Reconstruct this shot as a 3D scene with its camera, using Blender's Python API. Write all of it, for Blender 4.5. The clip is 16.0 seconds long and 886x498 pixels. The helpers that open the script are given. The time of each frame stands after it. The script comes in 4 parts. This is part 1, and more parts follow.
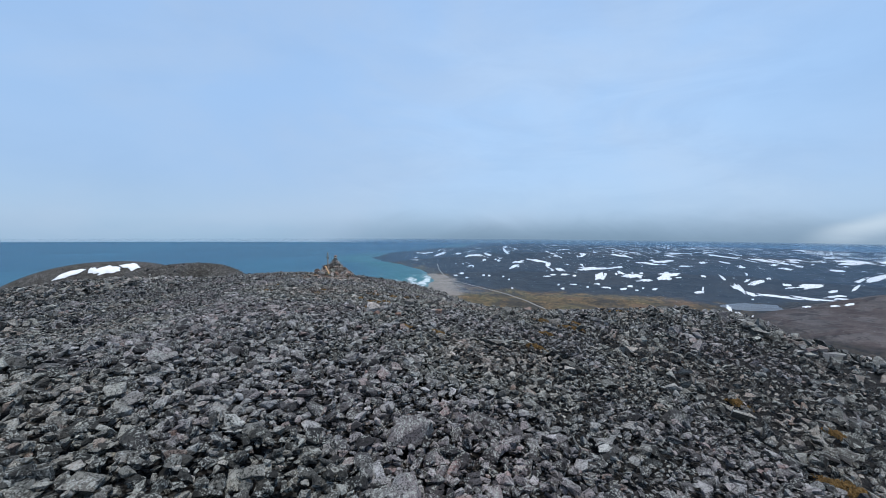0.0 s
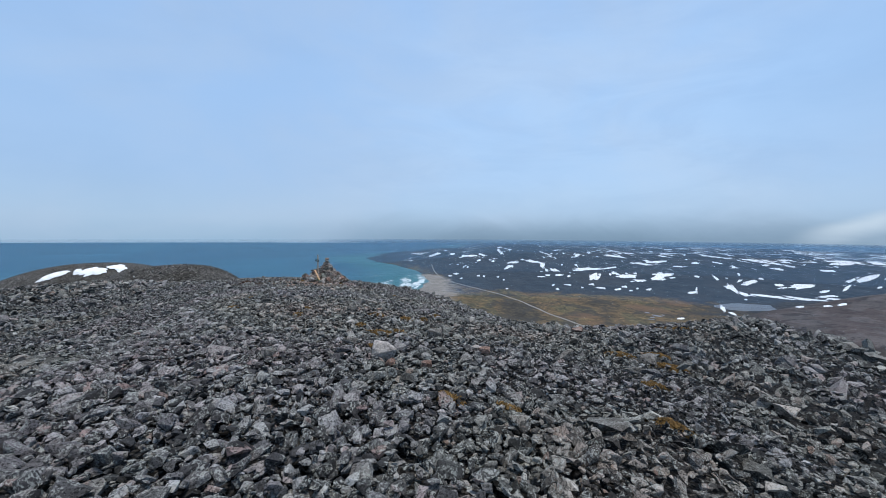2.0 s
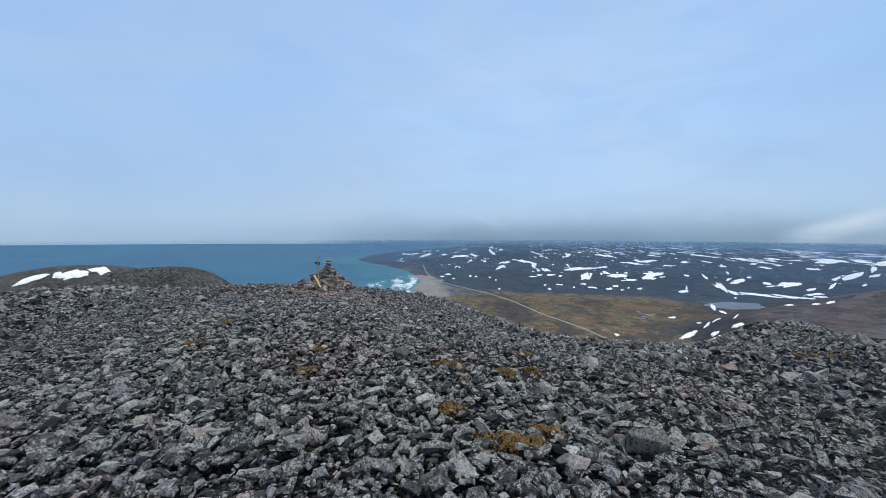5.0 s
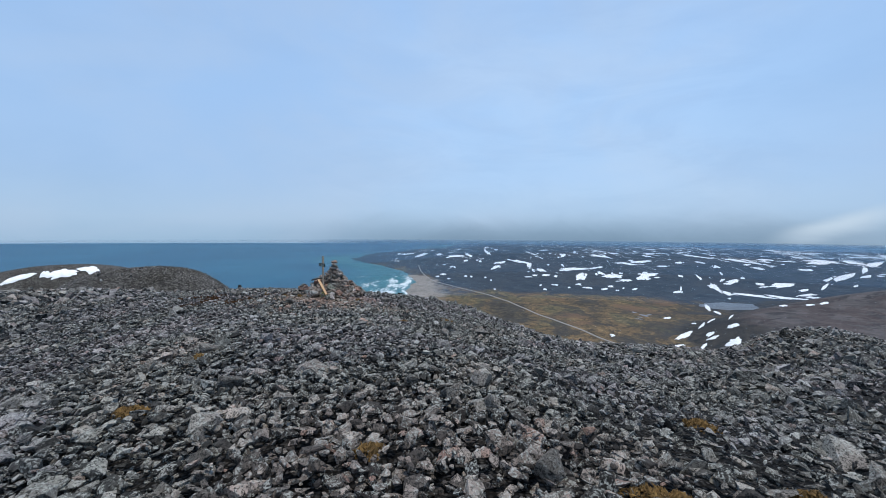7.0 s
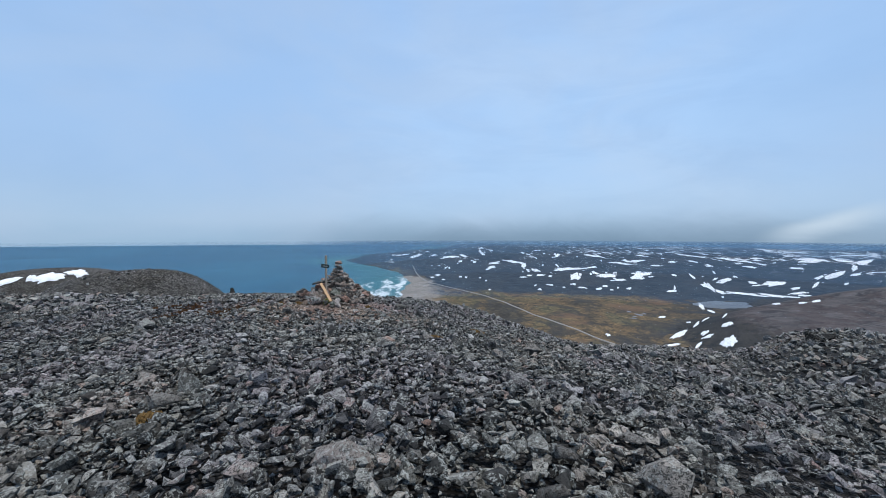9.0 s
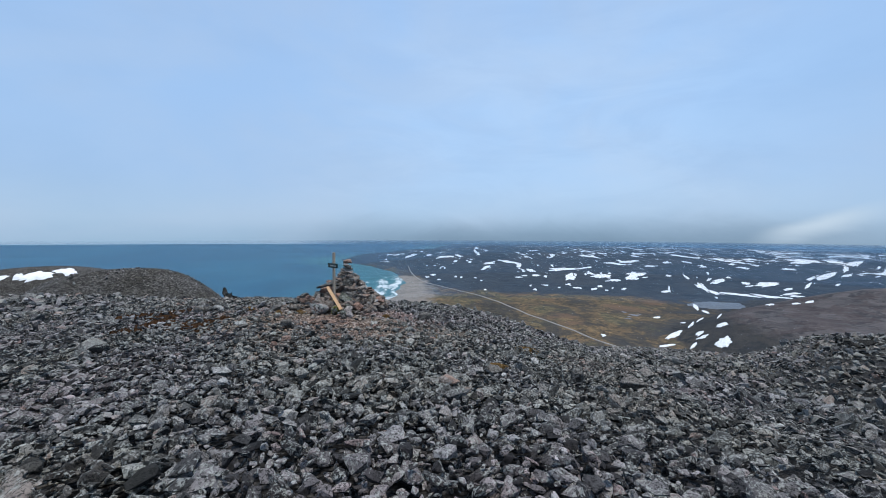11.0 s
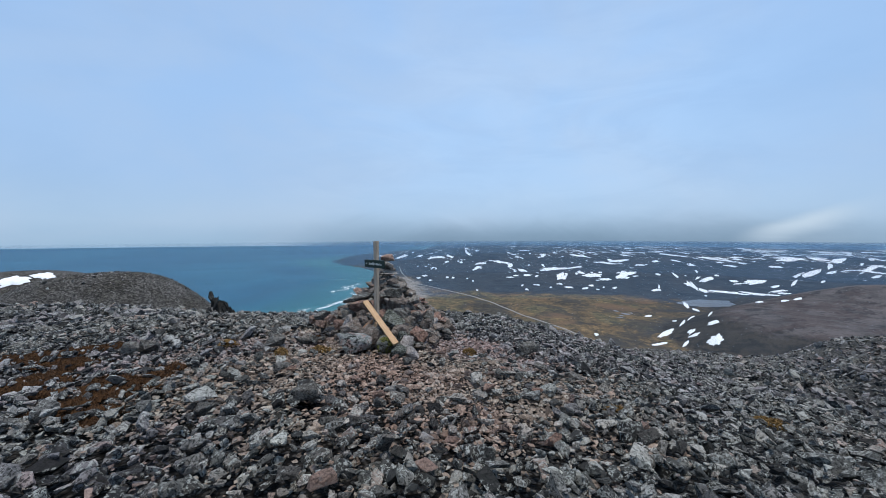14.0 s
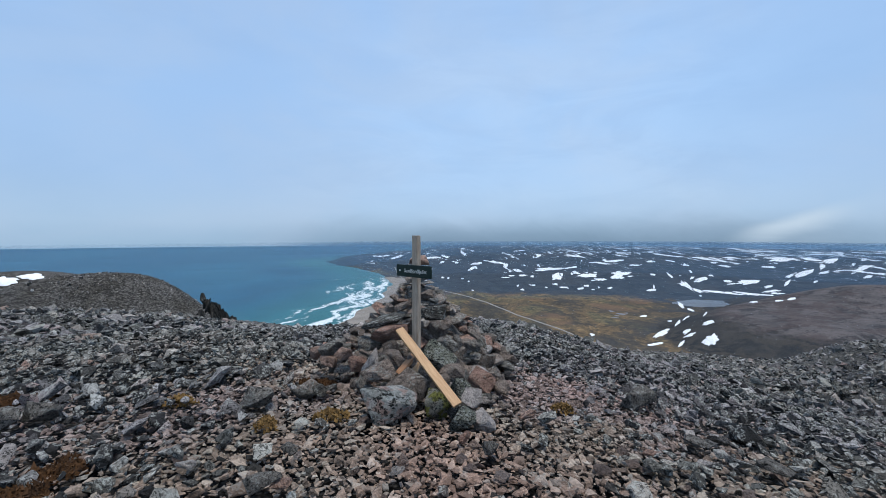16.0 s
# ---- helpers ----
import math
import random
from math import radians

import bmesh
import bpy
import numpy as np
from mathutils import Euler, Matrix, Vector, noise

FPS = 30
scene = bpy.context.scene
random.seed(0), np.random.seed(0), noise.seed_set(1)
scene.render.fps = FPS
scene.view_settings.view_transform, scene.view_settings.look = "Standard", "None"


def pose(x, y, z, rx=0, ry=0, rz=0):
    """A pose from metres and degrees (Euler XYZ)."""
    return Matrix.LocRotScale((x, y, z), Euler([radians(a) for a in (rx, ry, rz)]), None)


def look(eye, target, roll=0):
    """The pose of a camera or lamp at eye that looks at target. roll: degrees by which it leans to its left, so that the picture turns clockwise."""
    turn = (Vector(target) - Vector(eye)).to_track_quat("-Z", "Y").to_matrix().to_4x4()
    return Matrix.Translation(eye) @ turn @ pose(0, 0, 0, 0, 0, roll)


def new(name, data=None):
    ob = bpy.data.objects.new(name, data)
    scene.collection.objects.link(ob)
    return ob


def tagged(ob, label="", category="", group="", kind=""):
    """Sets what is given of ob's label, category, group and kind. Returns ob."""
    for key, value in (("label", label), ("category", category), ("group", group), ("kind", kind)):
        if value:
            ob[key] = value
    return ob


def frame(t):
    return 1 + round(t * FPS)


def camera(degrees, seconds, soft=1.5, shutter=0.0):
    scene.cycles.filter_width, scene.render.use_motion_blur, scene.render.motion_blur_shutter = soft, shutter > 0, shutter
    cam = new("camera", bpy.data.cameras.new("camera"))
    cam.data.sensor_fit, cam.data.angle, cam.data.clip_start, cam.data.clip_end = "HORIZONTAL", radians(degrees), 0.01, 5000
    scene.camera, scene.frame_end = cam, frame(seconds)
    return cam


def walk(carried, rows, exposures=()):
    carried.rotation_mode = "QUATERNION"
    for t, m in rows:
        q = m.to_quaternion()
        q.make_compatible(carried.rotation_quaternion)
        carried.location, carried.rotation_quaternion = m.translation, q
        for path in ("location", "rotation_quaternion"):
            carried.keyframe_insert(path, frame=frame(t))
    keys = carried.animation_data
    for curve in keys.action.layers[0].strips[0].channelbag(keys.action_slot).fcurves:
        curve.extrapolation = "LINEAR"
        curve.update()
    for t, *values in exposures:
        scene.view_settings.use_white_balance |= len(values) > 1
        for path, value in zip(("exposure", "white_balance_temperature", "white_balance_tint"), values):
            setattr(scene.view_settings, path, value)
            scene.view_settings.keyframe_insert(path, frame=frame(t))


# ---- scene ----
cam = camera(94.2, 16.0, soft=0.3)
PATH = [
    (0.0, look((11.207, -25.645, 2.934), (9.838, -15.748, 2.515), 0.42)),
    (0.5, look((10.761, -24.516, 2.920), (9.432, -14.614, 2.504), 0.43)),
    (1.0, look((10.376, -23.502, 2.874), (9.083, -13.595, 2.457), 0.41)),
    (1.5, look((10.072, -22.650, 2.846), (8.815, -12.738, 2.434), 0.46)),
    (2.0, look((9.759, -21.813, 2.805), (8.528, -11.897, 2.400), 0.42)),
    (2.5, look((9.453, -21.049, 2.743), (8.262, -11.129, 2.338), 0.37)),
    (3.0, look((9.027, -20.273, 2.722), (7.863, -10.349, 2.317), 0.35)),
    (3.5, look((8.627, -19.586, 2.642), (7.504, -9.657, 2.238), 0.29)),
    (4.0, look((8.242, -18.933, 2.584), (7.163, -8.999, 2.184), 0.19)),
    (6.5, look((6.156, -15.372, 2.464), (5.223, -5.424, 2.076), 0.40)),
    (7.0, look((5.807, -14.689, 2.399), (4.912, -4.737, 2.005), 0.40)),
    (7.5, look((5.485, -14.043, 2.351), (4.619, -4.088, 1.966), 0.33)),
    (8.0, look((5.204, -13.512, 2.285), (4.379, -3.553, 1.901), 0.21)),
    (8.5, look((4.923, -13.002, 2.239), (4.135, -3.040, 1.855), 0.10)),
    (9.0, look((4.652, -12.499, 2.201), (3.895, -2.535, 1.827), 0.06)),
    (11.5, look((3.097, -9.352, 1.949), (2.488, 0.622, 1.571), 0.37)),
    (12.0, look((2.738, -8.461, 1.879), (2.158, 1.516, 1.507), 0.37)),
    (12.5, look((2.353, -7.672, 1.800), (1.817, 2.307, 1.435), 0.25)),
    (13.0, look((1.963, -7.084, 1.734), (1.470, 2.897, 1.370), 0.14)),
    (13.5, look((1.589, -6.475, 1.671), (1.142, 3.508, 1.303), 0.01)),
    (14.0, look((1.239, -5.878, 1.612), (0.831, 4.107, 1.252), -0.11)),
    (14.5, look((0.941, -5.258, 1.547), (0.560, 4.728, 1.176), -0.18)),
    (15.0, look((0.681, -4.649, 1.522), (0.332, 5.339, 1.159), -0.13)),
    (15.5, look((0.521, -4.143, 1.519), (0.200, 5.846, 1.157), -0.09)),
    (16.0, look((0.391, -3.785, 1.525), (0.097, 6.204, 1.171), -0.09)),
]
walk(cam, PATH)

# ---- world, sun ----
SEA = -131.0
world = bpy.data.worlds.new("overcast")
scene.world = world
world.use_nodes = True


class Nodes:
    """Short hand for building node trees."""

    def __init__(self, tree):
        self.tree = tree
        tree.nodes.clear()

    def add(self, kind, ins=None):
        n = self.tree.nodes.new(kind)
        for k, v in (ins or {}).items():
            self.put(n.inputs[k], v)
        return n

    def put(self, socket, v):
        if isinstance(v, bpy.types.NodeSocket):
            self.tree.links.new(v, socket)
        else:
            if socket.type == "RGBA" and len(v) == 3:
                v = (*v, 1)
            socket.default_value = v

    def math(self, op, a, b=0.0, c=0.0, clamp=False):
        n = self.add("ShaderNodeMath")
        n.operation, n.use_clamp = op, clamp
        for s, v in zip(n.inputs, (a, b, c)):
            self.put(s, v)
        return n.outputs[0]

    def mix(self, f, a, b, blend="MIX"):
        n = self.add("ShaderNodeMix")
        n.data_type, n.blend_type = "RGBA", blend
        self.put(n.inputs[0], f)
        self.put(n.inputs[6], a)
        self.put(n.inputs[7], b)
        return n.outputs[2]

    def noise(self, scale, detail=4.0, rough=0.55, vec=None, dist=0.0):
        n = self.add("ShaderNodeTexNoise", {"Scale": scale, "Detail": detail, "Roughness": rough, "Distortion": dist})
        if vec is not None:
            self.put(n.inputs["Vector"], vec)
        return n.outputs[0]

    def ramp(self, f, stops):
        n = self.add("ShaderNodeValToRGB")
        e = n.color_ramp.elements
        while len(e) < len(stops):
            e.new(0.5)
        for el, (p, c) in zip(e, stops):
            el.position = p
            el.color = (*c, 1) if len(c) == 3 else c
        self.put(n.inputs[0], f)
        return n.outputs[0]

    def span(self, v, lo, hi, a=0.0, b=1.0):
        n = self.add("ShaderNodeMapRange")
        n.interpolation_type = "SMOOTHSTEP"
        for s, x in zip(n.inputs, (v, lo, hi, a, b)):
            self.put(s, x)
        return n.outputs[0]

    def mapping(self, vec, scale=(1, 1, 1), rot=(0, 0, 0)):
        n = self.add("ShaderNodeMapping")
        self.put(n.inputs["Vector"], vec)
        n.inputs["Scale"].default_value = scale
        n.inputs["Rotation"].default_value = rot
        return n.outputs[0]

    def attribute(self, name):
        n = self.add("ShaderNodeAttribute")
        n.attribute_name = name
        return n

    def bump(self, h, strength, dist):
        return self.add("ShaderNodeBump", {"Strength": strength, "Distance": dist, "Height": h}).outputs[0]


def grey(v):
    return (v, v, v)


w = Nodes(world.node_tree)
way = w.add("ShaderNodeTexCoord").outputs["Generated"]
xyz = w.add("ShaderNodeSeparateXYZ", {0: way})
up, east, north = xyz.outputs[2], xyz.outputs[0], xyz.outputs[1]
nishita = w.add("ShaderNodeTexSky")
nishita.sky_type, nishita.sun_disc, nishita.sun_elevation, nishita.sun_rotation = "NISHITA", False, radians(79), radians(140)
# the cloud deck: blue-grey overhead, paler and greyer low down
t01 = w.span(up, -0.04, 0.5)
t01.node.interpolation_type = "LINEAR"
deck = w.ramp(t01, [(0.0, (0.31, 0.475, 0.64)), (0.06, (0.36, 0.53, 0.715)), (0.13, (0.415, 0.585, 0.79)), (0.3, (0.395, 0.58, 0.85)), (0.6, (0.38, 0.585, 0.90)), (1.0, (0.365, 0.56, 0.88))])
wide = w.mapping(way, (1.3, 1.3, 2.6))
puff = w.noise(1.9, 5.0, 0.52, wide, 0.3)
deck = w.mix(w.span(puff, 0.36, 0.68, 0.0, 0.75), deck, w.mix(0.5, deck, (0.50, 0.62, 0.80)))
deck = w.mix(w.span(w.noise(2.3, 5.0, 0.55, w.mapping(way, (1.0, 1.0, 2.2), (0.2, 0.1, 0.9)), 0.2), 0.45, 0.75, 0.0, 0.5), deck, w.mix(1.0, deck, (0.86, 0.9, 0.93), "MULTIPLY"))
# the low grey cloud base over the land to the north-east
turn = w.math("ARCTAN2", east, north)
over = w.math("MULTIPLY", w.span(turn, -0.62, -0.02), w.span(turn, 0.90, 0.55, 0.45, 1.0))
pale = w.math("MULTIPLY", w.math("MULTIPLY", w.span(turn, -0.55, 0.0), w.span(turn, 0.85, 0.4)), w.math("MULTIPLY", w.span(up, 0.02, 0.09), w.span(up, 0.8, 0.2)))
pale = w.math("MULTIPLY", pale, w.span(w.noise(2.6, 6.0, 0.6, w.mapping(way, (1.2, 1.2, 4.5), (0.1, 0.3, 0.4)), 0.6), 0.3, 0.65, 0.25, 0.7))
deck = w.mix(pale, deck, w.mix(1.0, deck, (1.24, 1.20, 1.14), "MULTIPLY"))
low = w.math("ADD", up, w.math("MULTIPLY", w.math("SUBTRACT", w.noise(5.0, 6.0, 0.6, w.mapping(way, (1, 1, 2.5)), 0.5), 0.5), 0.05))
band = w.math("MULTIPLY", w.span(low, 0.058, -0.03), over)
deck = w.mix(w.math("MULTIPLY", band, 0.84), deck, (0.175, 0.275, 0.39))
# a bright bank of fog that rises off the snowy fells in the east
calm = w.math("ADD", up, w.math("MULTIPLY", w.math("SUBTRACT", low, up), 0.55))
bank = w.math("SUBTRACT", calm, w.math("ADD", w.math("MULTIPLY", turn, 0.32), -0.186))
wedge = w.math("MULTIPLY", w.span(bank, 0.012, -0.010), w.span(bank, -0.045, -0.010, 0.15, 1.0))
bright = w.math("MULTIPLY", w.math("MULTIPLY", w.span(turn, 0.56, 0.66), w.span(turn, 0.78, 0.68, 0.05, 1.0)), wedge)
deck = w.mix(w.math("MULTIPLY", bright, 0.72), deck, (0.62, 0.74, 0.86))
deck = w.mix(1.0, deck, (0.98, 1.0, 1.02), "MULTIPLY")
sky = w.mix(0.06, deck, w.mix(1.0, nishita.outputs[0], grey(0.1), "MULTIPLY"))
bg = w.add("ShaderNodeBackground", {"Color": sky, "Strength": 1.0})
w.add("ShaderNodeOutputWorld", {"Surface": bg.outputs[0]})

sun = new("sun", bpy.data.lights.new("sun", "SUN"))
sun.data.energy, sun.data.angle, sun.data.color = 3.15, radians(14), (1.0, 0.94, 0.86)
sun.matrix_world = look((0, 0, 0), (-0.12, 0.14, -0.98))

# ---- the lie of the land ----
# heights of the summit on a grid that widens away from the cairn
KNOTS = np.array([
    (-1.85, -2.62, -3.5, -4.52, -5.5, -6.01, -4.95, -1.54, 2.35, 4.48),
    (-0.9, -1.31, -1.67, -1.84, -1.99, -2.49, -1.38, 0.87, -1.4, -5.89),
    (-0.03, -0.05, -0.12, -0.19, -0.71, -2.28, -1.39, 0.99, -3.49, -10.28),
    (2.48, 0.76, 0.01, -1.06, -1.84, 0.07, 2.55, 0.1, -4.99, -9.06),
    (3.71, -1.87, -2.3, 0.05, 1.52, 0.01, 0.59, 0.42, -2.63, -6.2),
    (3.38, 0.11, 2.58, 1.84, 3.4, -0.09, -2.76, 2.4, -0.94, -7.94),
    (3.03, 0.52, 4.27, -0.76, -3.52, -0.6, -2.22, -3.01, -6.75, -10.92),
    (-0.39, -5.38, -4.35, -1.37, -0.94, -0.09, -2.51, -6.76, -9.82, -9.14),
    (-5.75, -4.6, -4.12, -2.87, -3.83, -5.43, -6.93, -8.44, -8.01, -1.19),
]).ravel()
GU, GV = np.meshgrid(np.linspace(-2.3, 2.3, 9), np.linspace(-1.7, 2.3, 10), indexing="ij")
GU, GV = GU.ravel(), GV.ravel()
SHORE_Y = (-5200, -600, 0, 250, 420, 540, 590, 640, 717, 960, 1120, 1240, 1440, 1620, 1770, 2020, 2400, 3000, 5400)
SHORE_X = (-800, -400, -330, -330, -290, -192, -176, -167, -158, -158, -178, -205, -285, -400, -510, -640, -600, -350, -200)


def knoll(x, y, cx, cy, a, sx, sy, th, p=1.5):
    c, s = math.cos(th), math.sin(th)
    dx, dy = x - cx, y - cy
    return a * np.exp(-((((c * dx + s * dy) / sx) ** 2 + ((-s * dx + c * dy) / sy) ** 2) ** p))


def waves(x, y, size, seed):
    """A smooth rolling relief in -1..1 from a few crossing swells."""
    rng = np.random.default_rng(seed)
    z = 0 * x
    for k in range(9):
        a, ph, f = rng.uniform(0, 6.28), rng.uniform(0, 6.28), rng.uniform(0.6, 2.2) / size
        z = z + np.sin((x * math.cos(a) + y * math.sin(a)) * f * 6.28 + ph + 1.5 * np.sin(0.7 * f * (y - x) + k)) / (f * size)
    return z / 6


def summit(x, y):
    x, y = np.atleast_1d(np.asarray(x, float)), np.atleast_1d(np.asarray(y, float))
    out = np.empty_like(x)
    for i in range(0, len(x), 20000):
        a, b = x[i:i + 20000], y[i:i + 20000]
        u, v = np.arcsinh(a / 8), np.arcsinh((b + 8) / 8)
        k = np.exp(-((u[:, None] - GU) ** 2 + (v[:, None] - GV) ** 2) / 0.5) + 1e-12
        out[i:i + 20000] = k @ KNOTS / k.sum(1)
    r = np.hypot(x, y + 8)
    out -= 1.5 * np.logaddexp(0, (r - 38) / 5) + 0.9 * np.maximum(r - 165, 0)
    out += knoll(x, y, -88.0, 89.8, 16.3, 26.7, 12.5, 0.32, 2.0) + knoll(x, y, -34, 18, -0.85, 20, 18, 0) + knoll(x, y, -27, 44, -1.6, 14, 12, 0, 1) + knoll(x, y, -7.4, 4.6, 0.2, 4.0, 4.2, 0, 1) + knoll(x, y, 44.2, 35.44, 4.11, 6.83, 44.8, -0.553)
    return out


def shore(y):
    return np.interp(y, SHORE_Y, SHORE_X) + 6 * np.sin(y / 41) + 4 * np.sin(y / 17 + 1)


def lowland(x, y):
    d = x - shore(y)
    r = np.hypot(x, y)
    land = SEA + 4.5 * (1 - np.exp(-np.maximum(d, 0) / 60)) + 0.0
    climb = np.clip((r - 960) / 1450, 0, 1)
    fall = np.clip((r - 2430) / 1000, 0, 1)
    shelf = np.clip((d - 30) / 640, 0, 1)
    land = land + 58 * climb * climb * (3 - 2 * climb) * (1 - fall * fall * (3 - 2 * fall)) * shelf
    rolling = np.clip((r - 1000) / 700, 0, 1) * (1 - fall) * np.clip((d - 60) / 400, 0, 1)
    land = land + rolling * (6 * np.tanh(1.4 * waves(x, y, 900, 3)) + 4.5 * np.tanh(1.4 * waves(x, y, 300, 4))) + np.clip((d - 40) / 200, 0, 1) * 1.2 * waves(x, y, 120, 5)
    land = land + knoll(x, y, 455, 480, 34, 175, 150, 0.3, 3.0) + knoll(x, y, -475, 1965, 17, 112, 125, 0.0, 2.5) + knoll(x, y, -330, 2250, 12, 190, 260, 0.3) + knoll(x, y, 670, 610, 42, 190, 170, 0.3)
    land = np.where(d > 0, land, SEA + np.maximum(d * 0.06, -14))
    ridge = SEA - 25 + knoll(x, y, -222, 193, 139.5, 122, 54, 0.75, 1.25)
    return np.maximum(land, ridge)


def ground_z(x, y):
    a, b = summit(x, y), lowland(np.atleast_1d(np.asarray(x, float)), np.atleast_1d(np.asarray(y, float)))
    return np.where(a - b > 12, a, np.where(b - a > 12, b, np.maximum(a, b) + np.maximum(12 - np.abs(a - b), 0) ** 2 / 48))


def height(x, y):
    return float(ground_z([x], [y])[0])


# ---- materials ----
def material(name):
    m = bpy.data.materials.new(name)
    m.use_nodes = True
    n = Nodes(m.node_tree)
    n.shader = n.add("ShaderNodeBsdfPrincipled")
    n.add("ShaderNodeOutputMaterial", {"Surface": n.shader.outputs[0]})
    return m, n


def finish(n, colour, rough, bump=None, spec=0.3):
    n.put(n.shader.inputs["Base Color"], colour)
    n.put(n.shader.inputs["Roughness"], rough)
    n.put(n.shader.inputs["Specular IOR Level"], spec)
    if bump is not None:
        n.put(n.shader.inputs["Normal"], bump)


def rock_material(name, tones, per_object, lichen=0.7, size=1.0, stain=0.85, cover=0.0):
    """Angular stone: a tone of its own for each piece, mottling, crustose lichen, fine relief."""
    m, n = material(name)
    pos = n.add("ShaderNodeNewGeometry")
    at = n.add("ShaderNodeTexCoord").outputs["Object"] if per_object else pos.outputs["Position"]
    chance = n.add("ShaderNodeObjectInfo").outputs["Random"] if per_object else pos.outputs["Random Per Island"]
    base = n.ramp(chance, tones)
    base.node.color_ramp.interpolation = "LINEAR"
    grain = n.noise(60 / size, 5.0, 0.65, at)
    blotch = n.noise(8 / size, 5.0, 0.6, at, 0.8)
    grown = n.noise(3.2 / size, 3.0, 0.55, n.mapping(at, (1, 1, 1), (0.7, 0.2, 0.5)), 0.5)
    if not per_object:
        hue = n.add("ShaderNodeTexNoise", {"Scale": 0.22, "Detail": 4.0, "Roughness": 0.6, "Vector": pos.outputs["Position"]}).outputs[0]
        base = n.mix(1.0, base, n.ramp(hue, [(0.36, (1.06, 0.97, 1.00)), (0.46, (0.98, 0.99, 1.03)), (0.54, (0.98, 1.03, 0.95)), (0.64, (1.10, 0.99, 0.90))]), "MULTIPLY")
    c = n.mix(n.span(blotch, 0.38, 0.62, 0.0, 0.6), base, n.mix(1.0, base, grey(0.5), "MULTIPLY"))
    c = n.mix(n.span(grain, 0.42, 0.68, 0.0, 0.4), c, n.mix(1.0, c, grey(1.8), "MULTIPLY"))
    spots = n.noise(22 / size, 4.0, 0.62, n.mapping(at, (1, 1, 1), (0.4, 0.9, 0.2)), 0.6)
    pale = n.mix(n.noise(4 / size, 2.0, 0.5, at), (0.42, 0.425, 0.41), (0.35, 0.37, 0.33))
    c = n.mix(n.math("MULTIPLY", n.math("MULTIPLY", n.span(spots, 0.50, 0.55), n.span(grown, 0.50 - cover, 0.60 - cover)), lichen), c, pale)
    dark = n.noise(26 / size, 6.0, 0.7, n.mapping(at, (1, 1, 1), (1.1, 0.3, 0.7)), 0.7)
    fleck = n.math("MULTIPLY", n.span(dark, 0.51, 0.555), n.span(grown, 0.62 + cover, 0.42 + cover, 0.3 * stain, stain))
    c = n.mix(fleck, c, (0.013, 0.014, 0.013))
    h = n.math("ADD", n.math("MULTIPLY", grain, 0.5), blotch)
    finish(n, c, n.span(grain, 0.2, 0.8, 0.75, 0.95), n.bump(h, 1.0, 0.036 * size), 0.16)
    return m


GREYS = [(0.0, (0.024, 0.023, 0.024)), (0.3, (0.066, 0.063, 0.063)), (0.55, (0.140, 0.134, 0.132)), (0.75, (0.225, 0.208, 0.202)), (0.9, (0.315, 0.307, 0.300)), (0.95, (0.226, 0.162, 0.145)), (1.0, (0.44, 0.43, 0.42))]
REDS = [(0.0, (0.135, 0.103, 0.090)), (0.35, (0.240, 0.180, 0.155)), (0.7, (0.33, 0.250, 0.215)), (0.9, (0.42, 0.355, 0.320)), (1.0, (0.23, 0.215, 0.205))]
CAIRN = [(0.0, (0.10, 0.094, 0.084)), (0.3, (0.19, 0.178, 0.160)), (0.6, (0.275, 0.250, 0.222)), (0.85, (0.33, 0.262, 0.222)), (1.0, (0.43, 0.41, 0.38))]
ROCK = rock_material("grey_rock", GREYS, False, 0.72, 0.5, 0.85, 0.06)
ROCK_ONE = rock_material("grey_rock_single", GREYS, True, 0.5, 2.2, 0.9, 0.0)
BIG_ONE = rock_material("grey_block", [(0.0, (0.13, 0.12, 0.108)), (0.5, (0.20, 0.185, 0.168)), (1.0, (0.28, 0.26, 0.235))], True, 0.55, 1.2, 0.9, 0.02)
RED_ONE = rock_material("reddish_stone_single", REDS, True, 0.2, 6.0, 0.4)
GRAVEL = rock_material("reddish_gravel", REDS, False, 0.25, 0.9, 0.4)
CAIRN_ROCK = rock_material("cairn_rock", CAIRN, True, 0.75, 2.2, 0.6, 0.05)
BROWN_ROCK = rock_material("brown_rock", [(0.0, (0.13, 0.108, 0.092)), (0.5, (0.24, 0.195, 0.165)), (1.0, (0.35, 0.285, 0.245))], True, 0.5, 2.2, 0.5)
MOSSY_ROCK = rock_material("lichen_rock", [(0.0, (0.15, 0.16, 0.13)), (1.0, (0.24, 0.25, 0.20))], True, 0.8, 1.9, 1.0, 0.12)
PALE_ROCK = rock_material("pale_rock", [(0.0, (0.50, 0.45, 0.42)), (1.0, (0.58, 0.53, 0.49))], True, 0.15, 2.4, 0.5, -0.04)
RUST_ROCK = rock_material("rust_rock", [(0.0, (0.36, 0.22, 0.17)), (1.0, (0.44, 0.30, 0.24))], True, 0.3, 2.6, 0.5)


